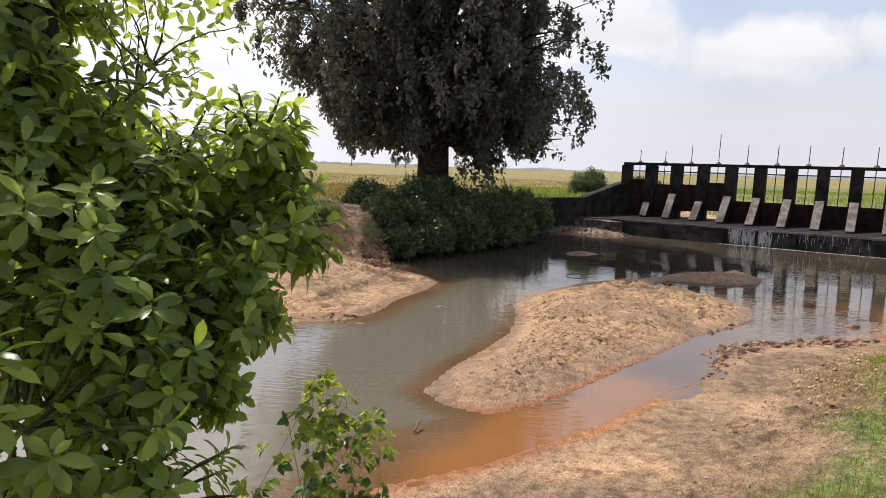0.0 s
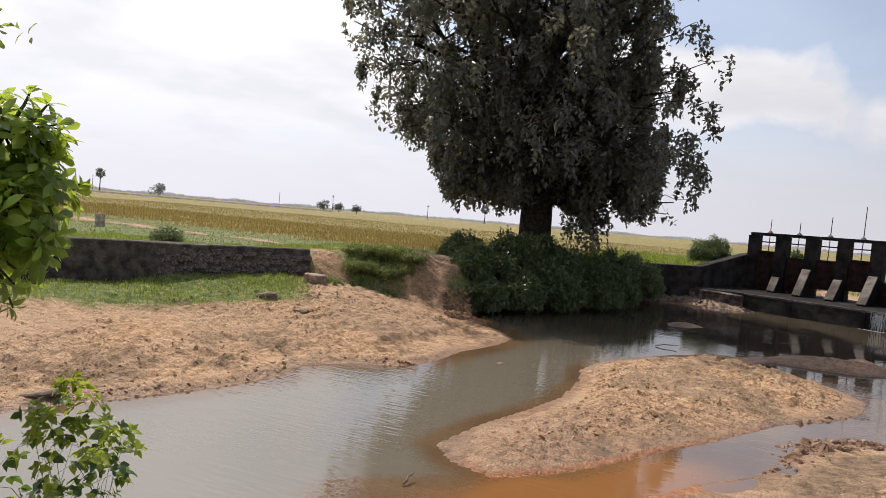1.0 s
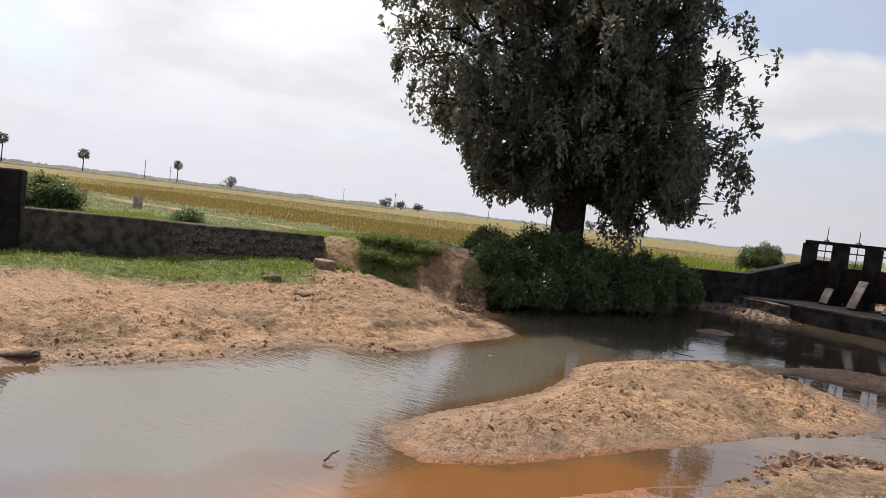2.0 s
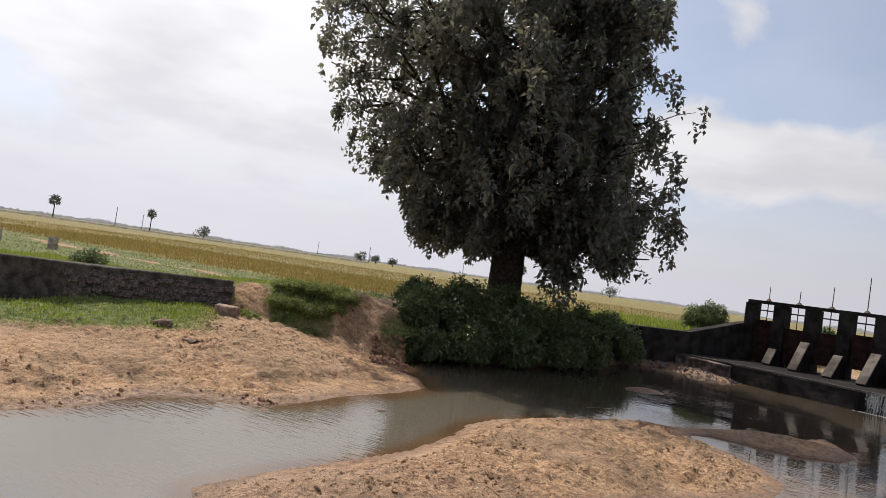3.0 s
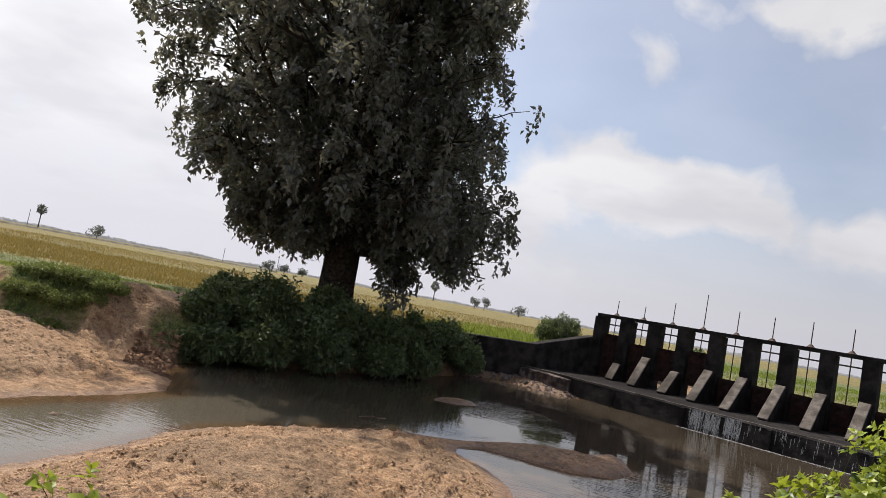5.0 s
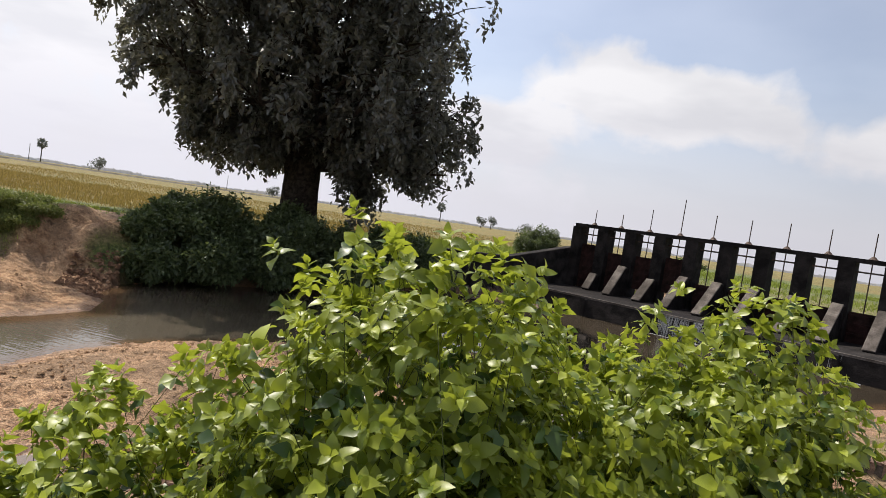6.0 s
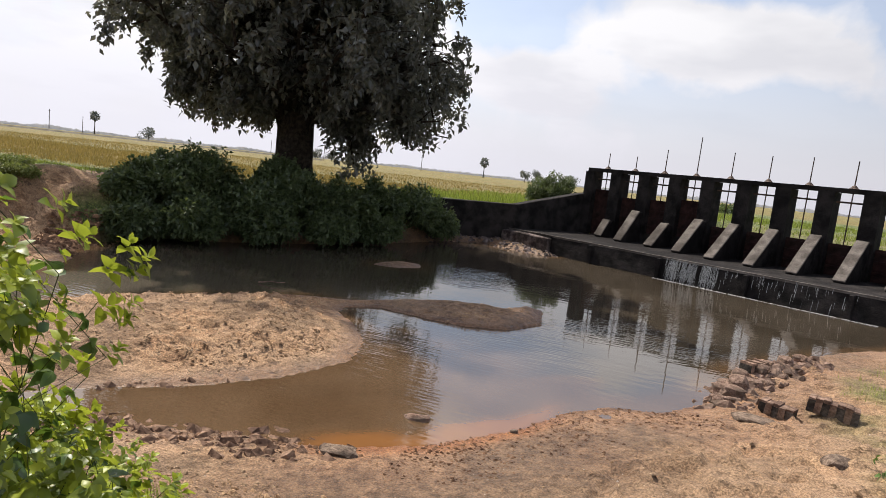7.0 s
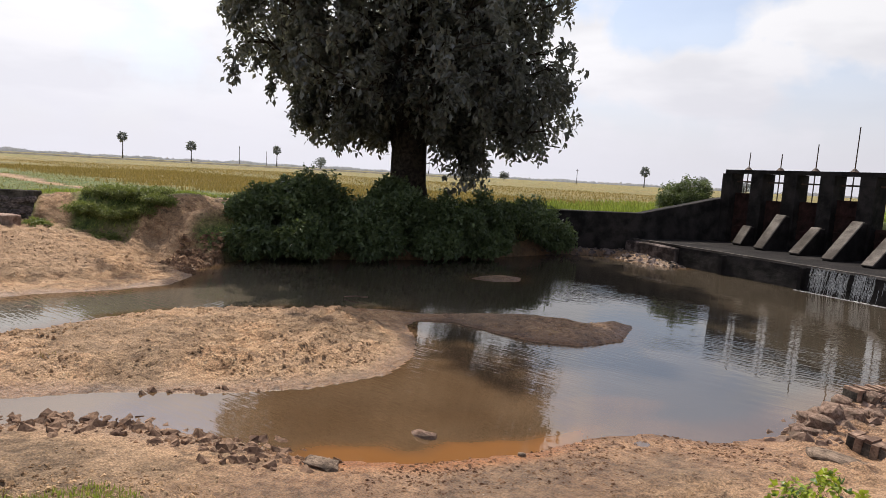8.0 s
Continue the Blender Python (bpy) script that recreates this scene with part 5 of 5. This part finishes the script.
def scatter(name, count, boxes, accept, low, high, seed, material, label, category, sides=1):
    """Many small lumps, too many to count, as one mesh resting on the ground."""
    rng = np.random.RandomState(seed)
    pts = []
    for x0, y0, x1, y1, share in boxes:
        n = int(count * share)
        pts.append(np.column_stack([rng.uniform(x0, x1, n), rng.uniform(y0, y1, n)]))
    P = np.concatenate(pts)
    h, marks = land(P)
    keep = accept(P, h, marks, rng)
    P, h = P[keep], h[keep]
    n = len(P)
    s = low + (high - low) * rng.rand(n) ** 2.6
    base = np.array([(1, 0, 0), (0.3, 0.95, 0), (-0.8, 0.6, 0), (-0.8, -0.6, 0), (0.3, -0.95, 0), (0.45, 0.3, 0.6), (-0.35, 0.4, 0.75), (-0.1, -0.5, 0.65)])
    tri = np.array([(0, 1, 5), (1, 2, 6), (1, 6, 5), (2, 3, 6), (3, 7, 6), (3, 4, 7), (4, 0, 7), (0, 5, 7), (5, 6, 7)])
    a = rng.rand(n) * math.tau
    jit = 1 + 0.9 * (rng.rand(n, len(base), 3) - 0.5)
    B = base[None] * jit
    X = (B[..., 0] * np.cos(a)[:, None] - B[..., 1] * np.sin(a)[:, None]) * s[:, None] * 0.5 + P[:, 0:1]
    Y = (B[..., 0] * np.sin(a)[:, None] + B[..., 1] * np.cos(a)[:, None]) * s[:, None] * 0.4 + P[:, 1:2]
    Z = B[..., 2] * s[:, None] * 0.46 + h[:, None] - 0.12 * s[:, None]
    V = np.stack([X, Y, Z], -1).reshape(-1, 3)
    F = (np.arange(n)[:, None, None] * len(base) + tri[None]).reshape(-1, 3)
    tagged(from_arrays(name, V, F, material), label, category, kind="stuff")


M_CLOD = rough_mat("dried_clod", (0.20, 0.13, 0.08), (0.40, 0.285, 0.18), 7.0, stain=(0.20, 0.125, 0.07))
M_DARKCLOD = rough_mat("dark_wet_clod", (0.085, 0.045, 0.027), (0.23, 0.135, 0.08), 7.0)
M_SHORESTONE = rough_mat("shore_stone", (0.085, 0.05, 0.035), (0.26, 0.165, 0.11), 7.0)
LEDGES = [[(-5.9, 11.0), (-5.0, 11.6), (-4.2, 11.9), (-3.4, 12.3), (-2.7, 13.3), (-2.5, 13.9)]]
M_CRUMB = rough_mat("damp_sand_crumb", (0.19, 0.11, 0.06), (0.43, 0.285, 0.165), 5.0)
M_PEBBLE = rough_mat("pale_pebble", (0.25, 0.20, 0.16), (0.5, 0.43, 0.36), 9.0)
scatter("sand_clods", 46000, [(-8, 3, -1.5, 15, 0.2), (-1, 5, 6, 17, 0.35), (-2, 0, 11, 13, 0.3)],
        lambda P, h, m, r: (h > 0.03) & (h < 0.95) & (r.rand(len(P)) < np.clip(lumps(P, 0.9, 30) + 0.25, 0, 1)) & (m["grass"] < 0.5), 0.016, 0.06, 21, M_CLOD, "scattered dry clods of trodden sand", "clods")
scatter("sand_crumbs", 62000, [(-7, 4, -1.7, 14.5, 0.5), (-1, 5.4, 6.2, 16.5, 0.5)],
        lambda P, h, m, r: (h > 0.06) & (h < 0.95) & ((P[:, 0] > -1.3) | (r.rand(len(P)) < 0.25)) & (m["grass"] < 0.5) & (line_distance(P, [(-2.4, 10.2), (-2.2, 12.0), (-2.5, 13.2)]) > 0.9) & (r.rand(len(P)) < np.clip(0.25 + 1.6 * (lumps(P, 1.2, 62) + 0.6 * lumps(P, 0.4, 63)), 0.05, 0.9)), 0.025, 0.075, 28, M_CRUMB, "small crumbs of trodden moist sand", "clods")
scatter("mud_ledge", 5000, [(-6.8, 9.5, -2.6, 14.6, 1.0)],
        lambda P, h, m, r: (h > 0.03) & (m["grass"] < 0.5) & (line_distance(P, LEDGES[0]) < 0.10 + 0.16 * r.rand(len(P)) ** 2 + 0.05 * lumps(P, 0.4, 65)) & (lumps(P, 0.7, 66) > -0.25), 0.015, 0.075, 29, M_DARKCLOD, "broken dark mud edges across the beach", "mud")
scatter("mud_crust", 16000, [(-7.2, 2.5, -1.9, 12.0, 1.0)],
        lambda P, h, m, r: (h > 0.02) & (m["grass"] < 0.5) & (line_distance(P, BEACH) < 1.3 * r.rand(len(P))) & (P[:, 1] < 9.6) & (lumps(P, 0.7, 70) + 0.6 * lumps(P, 0.22, 71) > 0.15) & (r.rand(len(P)) < 0.7), 0.015, 0.085, 31, M_DARKCLOD, "patches of broken dark mud crust on the beach", "mud")
scatter("shore_rubble", 5200, [(2.4, 7.2, 6.4, 10.6, 0.45), (-6.5, 3.6, -2.0, 9.4, 0.4), (7, 10.6, 9.2, 13.2, 0.15)],
        lambda P, h, m, r: (h > -0.03) & (line_distance(P, NEAR[5:14]) * (P[:, 0] > 0) + (P[:, 0] <= 0) * line_distance(P, BEACH) < 0.12 + 0.28 * r.rand(len(P)) ** 2) & (lumps(P, 0.8, 31) > -0.15), 0.02, 0.12, 22,
        M_DARKCLOD, "dark broken stones and mud lumps along the shore", "rubble")
scatter("shore_stones", 15000, [(2.6, 8.0, 6.3, 10.6, 0.6), (2.4, 8.6, 5.4, 12.0, 0.4)],
        lambda P, h, m, r: (h > -0.04) & (((line_distance(P, [(2.6, 8.3), (3.3, 8.78), (4.0, 9.25), (5.0, 9.6), (5.7, 9.85)]) < 0.34 * r.rand(len(P)) ** 1.3 + 0.12 * lumps(P, 0.5, 60)) & (r.rand(len(P)) < 0.32))
                          | ((line_distance(P, [(3.3, 9.8), (4.1, 10.5), (4.6, 11.1)]) < 0.09) & (r.rand(len(P)) < 0.12))), 0.03, 0.22, 26,
        M_SHORESTONE, "dark angular broken stones along the water's edge", "rubble")
scatter("pitching_rubble", 2600, [(8.6, 13.0, 10.6, 16.2, 1.0)],
        lambda P, h, m, r: (h > -0.05) & (line_distance(P, [(8.95, 13.35), (9.15, 14.0), (9.5, 14.8), (10.2, 15.8)]) < 0.42 * r.rand(len(P)) ** 0.8), 0.04, 0.24, 32, M_PILE, "broken stones and brickbats of collapsed pitching", "rubble")
scatter("mud_crumbs", 9000, [(6.3, 9.6, 8.9, 12.8, 1.0)], lambda P, h, m, r: (h > -0.02) & (line_distance(P, NEAR[1:8]) < 1.1 * r.rand(len(P)) ** 1.2) & (r.rand(len(P)) < np.clip(lumps(P, 0.7, 61) + 0.5, 0, 1)),
        0.015, 0.05, 27, M_DARKCLOD, "small dark crumbs of mud on the wet flat", "mud")
scatter("pebbles", 5200, [(-2, 1, 11, 13, 0.7), (-8, 5, -2, 14, 0.3)],
        lambda P, h, m, r: (h > 0.02) & (h < 0.8) & (r.rand(len(P)) < 0.5), 0.006, 0.03, 23, M_PEBBLE, "scattered small pale pebbles on sand", "pebbles")
scatter("apron_rubble", 900, [(0.2, 24.6, 4.6, 27.2, 1.0)], lambda P, h, m, r: (h > -0.1) & (h < 0.6), 0.08, 0.28, 24, M_WALLSTONE, "loose grey rubble beside the weir apron", "rubble")
scatter("bank_roots", 1500, [(-4.4, 13.9, -2.6, 16.4, 1.0)], lambda P, h, m, r: (h > -0.02) & (h < 0.7) & (line_distance(P, FAR) < 0.8), 0.05, 0.22, 25, M_DARKCLOD, "dark eroded earth lumps under the bank", "earth")


# ---- the retaining wall's stones ----
def wall_stones():
    d = WALL_B - WALL_A
    angle = math.degrees(math.atan2(d[1], d[0]))
    wall = bpy.data.objects["wall_retaining"]
    rng = np.random.RandomState(5)
    meshes = [rock_mesh("wall_stone", 31 + i, M_WALLSTONE, 1.0, 0.35, 0.78) for i in range(5)]
    z, n = 0.42, 0
    while z < 1.36:
        hgt = rng.uniform(0.13, 0.19)
        x = rng.uniform(-0.05, 0.1)
        while x < 3.3:
            w, tall = rng.uniform(0.12, 0.36), hgt * rng.uniform(0.8, 1.45)
            ob = new("stone", meshes[n % 5])
            ob.parent = wall
            ob.matrix_basis = pose(x + w / 2, 0.205 + rng.uniform(-0.01, 0.02), z + hgt / 2 + rng.uniform(-0.06, 0.06), rng.uniform(-5, 5), rng.uniform(-20, 20), rng.uniform(-6, 6)) @ Matrix.Diagonal((w * 1.1, rng.uniform(0.08, 0.14), tall, 1))
            x += w + 0.012
            n += 1
        z += hgt + 0.01


wall_stones()


# ---- grass and crops ----
M_DRYGRASS = leaf_mat("dry_grass_blade", (0.12, 0.115, 0.028), (0.27, 0.23, 0.075), (0.32, 0.30, 0.08), 0.7, 0.3)
def blades(name, count, boxes, key, low, high, width, seed, material, label, category, lean=0.5, tuft=1, accept=None):
    rng = np.random.RandomState(seed)
    pts = []
    for x0, y0, x1, y1, share in boxes:
        n = int(count * share)
        pts.append(np.column_stack([rng.uniform(x0, x1, n), rng.uniform(y0, y1, n)]))
    P = np.concatenate(pts)
    h, marks = land(P)
    keep = (rng.rand(len(P)) < (marks[key] ** 1.3 if key else 1.0)) & (h > 0.05)
    if accept is not None:
        keep &= accept(P, h, rng)
    P = np.repeat(P[keep], tuft, 0) + (rng.normal(size=(keep.sum() * tuft, 2)) * width * 2.5 if tuft > 1 else 0)
    h = np.repeat(h[keep], tuft)
    n = len(P)
    tall = (low + (high - low) * rng.rand(n) ** 2) * (0.75 + 0.5 * smooth(-0.4, 0.6, lumps(P, 0.7, 40)))
    a, b = rng.rand(n) * math.tau, rng.rand(n) * math.tau
    w = width * rng.uniform(0.6, 1.3, n)
    side = np.stack([np.cos(a), np.sin(a), 0 * a], 1) * w[:, None]
    bend = np.stack([np.cos(b), np.sin(b), 0 * b], 1) * (lean * rng.rand(n) * tall)[:, None]
    root = np.column_stack([P, h - 0.01])
    mid = root + np.array([0, 0, 1.0]) * (tall * 0.6)[:, None] + bend * 0.35
    tip = root + np.array([0, 0, 1.0]) * (tall * 0.95)[:, None] + bend
    V = np.stack([root - side * 0.5, root + side * 0.5, mid + side * 0.35, mid - side * 0.35, tip], 1).reshape(-1, 3)
    k = np.arange(n)[:, None] * 5
    F = np.concatenate([k + np.array([0, 1, 2]), k + np.array([0, 2, 3]), k + np.array([3, 2, 4])])
    tagged(from_arrays(name, V, F, material), label, category, kind="stuff")


blades("verge_grass", 120000, [(-1, -1, 5, 6.5, 0.45), (3.5, 3, 11.5, 10, 0.45), (9.5, 13.5, 14, 19, 0.10)], "grass", 0.03, 0.13, 0.006, 51, M_GRASS, "short patchy green grass on the near bank", "grass")
blades("wall_grass", 60000, [(-13, 2, -5.6, 12.5, 0.7), (-9, 11, -3.6, 18, 0.3)], "grass", 0.03, 0.10, 0.018, 52, M_GRASS, "green grass below the wall and on the mound", "grass")
blades("bank_grass", 60000, [(-2, 22, 8, 40, 0.4), (6, 27, 34, 60, 0.6)], "grass", 0.08, 0.30, 0.035, 53, M_GRASS, "rough bright green grass beside the weir", "grass")
blades("field_grass", 20000, [(-26, 8, -4.5, 24, 1.0)], "grass", 0.03, 0.09, 0.022, 57, M_DRYGRASS, "dry yellow-green grass along the field's edge", "grass")
blades("rice_crop", 110000, [(-40, 17, 10, 36, 0.55), (-70, 30, 35, 75, 0.45)], "crop", 0.10, 0.22, 0.03, 54, M_CROP, "ripe golden rice standing in the fields", "crop")


# ---- the distance ----
def build_palm(az, dist, height, seed, label):
    rng = np.random.RandomState(seed)
    x, y = 8 + dist * math.sin(radians(az)), 5 + dist * math.cos(radians(az))
    palm = thing("palm_tree", pose(x, y, 1.3), label, "palm", "far palms")
    bm = bmesh.new()
    tube(bm, [Vector((0, 0, -0.3)), Vector((0.1, 0, height * 0.5)), Vector((0, 0.1, height))], [0.35, 0.25, 0.22], 8)
    part("trunk", bm, M_BARK, palm)
    n = 240
    v, p = ball_points(n, rng, 0.25)
    C = p * 2.0 + np.array([0, 0, height + 0.6])
    V, F = leaf_cloud(C, rng.uniform(1.0, 1.9, n), rng, droop=0.1, aspect=0.5, outward=v * 2)
    tagged(from_arrays("crown", V, F, M_LEAF_FAR, palm), kind="stuff")


def far_tree(az, dist, height, width, seed, label="small dark tree standing far off in the fields"):
    rng = np.random.RandomState(seed)
    x, y = 8 + dist * math.sin(radians(az)), 5 + dist * math.cos(radians(az))
    tree = thing("field_tree", pose(x, y, 1.3), label, "tree", "far trees")
    bm = bmesh.new()
    tube(bm, [Vector((0, 0, -0.3)), Vector((0.1, 0, height * 0.7))], [0.25, 0.12], 7)
    part("trunk", bm, M_BARK, tree)
    cents, outs = [], []
    for k in range(9):
        c = np.array([rng.uniform(-0.4, 0.4) * width, rng.uniform(-0.4, 0.4) * width, height * rng.uniform(0.45, 0.85)])
        v, p = ball_points(60, rng, 0.3)
        cents.append(c + p * width * 0.24)
        outs.append(v)
    C, O = np.concatenate(cents), np.concatenate(outs)
    V, F = leaf_cloud(C, rng.uniform(0.4, 0.9, len(C)), rng, aspect=0.7, outward=O)
    tagged(from_arrays("crown", V, F, M_LEAF_FAR, tree), kind="stuff")


# leaf green greyed and lightened: the haze of distance is painted in
M_LEAF_FAR = leaf_mat("haze_paled_leaf", (0.15, 0.165, 0.155), (0.23, 0.245, 0.225), (0.25, 0.27, 0.23), 0.8, 0.2)
for i, (az, dist, hgt) in enumerate(((-62.4, 390, 11.6), (-57.2, 370, 8.6), (-50.2, 410, 10.2), (-17.4, 380, 8.6))):
    build_palm(az, dist, hgt, 100 + i, "tall fan palm with a round crown far off in the fields")
for i, (az, dist, hgt, wid) in enumerate(((-46.3, 300, 5.5, 7), (-32.6, 300, 4.8, 5.5), (-31.2, 300, 4.5, 5.0), (-29.6, 300, 4.0, 4.0), (-13.6, 330, 6, 5), (-12.7, 330, 7, 5), (-9.5, 330, 5, 8))):
    far_tree(az, dist, hgt, wid, 120 + i)
for i, (az, dist, hgt) in enumerate(((-53.2, 270, 8), (-31.9, 280, 7.5), (-23.1, 290, 7), (-51.0, 330, 8), (-36.5, 300, 7))):
    bm = bmesh.new()
    tube(bm, [Vector((0, 0, -0.3)), Vector((0, 0, hgt))], [0.14, 0.10], 6)
    box(bm, -0.8, -0.06, hgt - 0.7, 0.8, 0.06, hgt - 0.55)
    ob = part("utility_pole", bm, M_CONC_PALE)
    ob.matrix_world = pose(8 + dist * math.sin(radians(az)), 5 + dist * math.cos(radians(az)), 1.3, 0, 0, az)
    tagged(ob, "thin concrete utility pole far off along the embankment", "pole", "far poles")


def embankment():
    """The low dark line of a far embankment, and woods beyond it with haze painted into their colour."""
    bm = bmesh.new()
    pts = [(8 + 262 * math.sin(radians(a)), 5 + 262 * math.cos(radians(a))) for a in np.linspace(-85, -32, 40)]
    rows = []
    for x, y in pts:
        n = Vector((x - 8, y - 5, 0)).normalized()
        rows.append([bm.verts.new(Vector((x, y, 0)) + n * o + Vector((0, 0, z))) for o, z in ((-2.2, 1.0), (-0.9, 1.95), (1.2, 1.95), (3.0, 1.0))])
    for r, s in zip(rows, rows[1:]):
        for i in range(3):
            bm.faces.new((r[i], r[i + 1], s[i + 1], s[i]))
    tagged(part("embankment", bm, M_SOIL), "low dark earth embankment far across the fields", "embankment", kind="structure")
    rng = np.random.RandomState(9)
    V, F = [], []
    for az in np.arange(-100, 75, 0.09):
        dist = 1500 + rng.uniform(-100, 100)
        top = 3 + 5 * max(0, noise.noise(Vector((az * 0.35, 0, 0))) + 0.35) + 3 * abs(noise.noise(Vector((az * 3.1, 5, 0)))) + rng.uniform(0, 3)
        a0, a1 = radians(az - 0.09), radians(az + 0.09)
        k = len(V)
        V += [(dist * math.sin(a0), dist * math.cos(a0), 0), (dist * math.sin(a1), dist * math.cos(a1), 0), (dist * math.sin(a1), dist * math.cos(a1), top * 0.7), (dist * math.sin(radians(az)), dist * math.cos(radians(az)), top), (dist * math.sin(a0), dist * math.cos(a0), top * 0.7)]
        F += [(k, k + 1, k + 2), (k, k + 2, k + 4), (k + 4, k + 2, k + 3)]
    tagged(from_arrays("backdrop", V, F, M_HAZE), "line of distant woods, paled by haze in its colour", "backdrop", kind="structure")


M_SOIL = rough_mat("dark_soil", (0.12, 0.11, 0.09), (0.22, 0.20, 0.165), 0.5)
# haze is put into this colour: far paler and bluer than leaves
M_HAZE = rough_mat("haze_pale_woods", (0.70, 0.70, 0.74), (0.84, 0.84, 0.88), 0.01, bump=0.0)
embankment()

# creeping weeds on the mound
for i, (x, y, r, hgt) in enumerate([(-6.0, 13.6, 0.45, 0.07), (-5.6, 13.9, 0.5, 0.08), (-5.3, 14.3, 0.5, 0.09), (-5.75, 14.4, 0.5, 0.08), (-6.25, 14.1, 0.45, 0.08), (-5.15, 14.75, 0.4, 0.09), (-5.35, 13.6, 0.4, 0.06), (-6.2, 12.5, 0.3, 0.06), (-5.7, 14.9, 0.5, 0.08)]):
    bush("mound_weed", (x, y, ground_z(x, y) - 0.03), r, hgt, 160 + i, M_LEAF_WEED, "low creeping green weeds on the earth mound", 0.055, 0.7, "mound weeds", 0.22)

# behind the retaining wall
bush("wall_bush", (-12.4, 9.3, 1.38), 0.7, 0.75, 141, M_LEAF_BUSH, "green shrub growing behind the stone wall", 0.10, 0.8)
bush("wall_bush", (-10.0, 11.3, 1.38), 0.4, 0.3, 142, M_LEAF_BUSH, "low dry shrub on the wall top", 0.06, 0.5)
for x, y in ((-17.2, 13.4), (-14.85, 13.65)):
    bm = bmesh.new()
    box(bm, -0.11, -0.08, 0.0, 0.11, 0.08, 0.42)
    ob = part("marker_stone", worn(bm, 0.03, 0.01, 1), M_PEBBLE)
    ob.matrix_world = pose(x, y, 1.38, 0, 0, 20)
    tagged(ob, "short whitewashed marker stone in the grass", "marker stone", "marker stones")
for i, (x, y, r, hgt) in enumerate([(12.0, 66.0, 1.6, 0.7), (24.0, 38.0, 0.9, 1.4)]):
    bush("field_bush", (x, y, 1.3), r, hgt, 150 + i, M_LEAF_BUSH, "pale green shrub in the field upstream of the weir", 0.26, 0.4, "upstream bushes")
blades("dry_grass", 150000, [(-1, 1.5, 9.5, 9.5, 1.0)], "soil", 0.02, 0.07, 0.005, 55, M_CROP, "thin dry grass on the trodden near bank", "grass", accept=lambda P, h, r: (h > 0.12) & (lumps(P, 0.6, 41) > -0.1))

blades("path_grass", 26000, [(5.0, 6.9, 7.2, 8.9, 1.0)], "", 0.03, 0.11, 0.006, 56, M_GRASS, "bright green grass beside the path", "grass",
       accept=lambda P, h, r: (line_distance(P, [(5.2, 8.15), (5.9, 8.1), (6.6, 7.9), (7.1, 7.4)]) < 0.30 + 0.35 * lumps(P, 0.5, 64)) & (r.rand(len(P)) < 0.8))
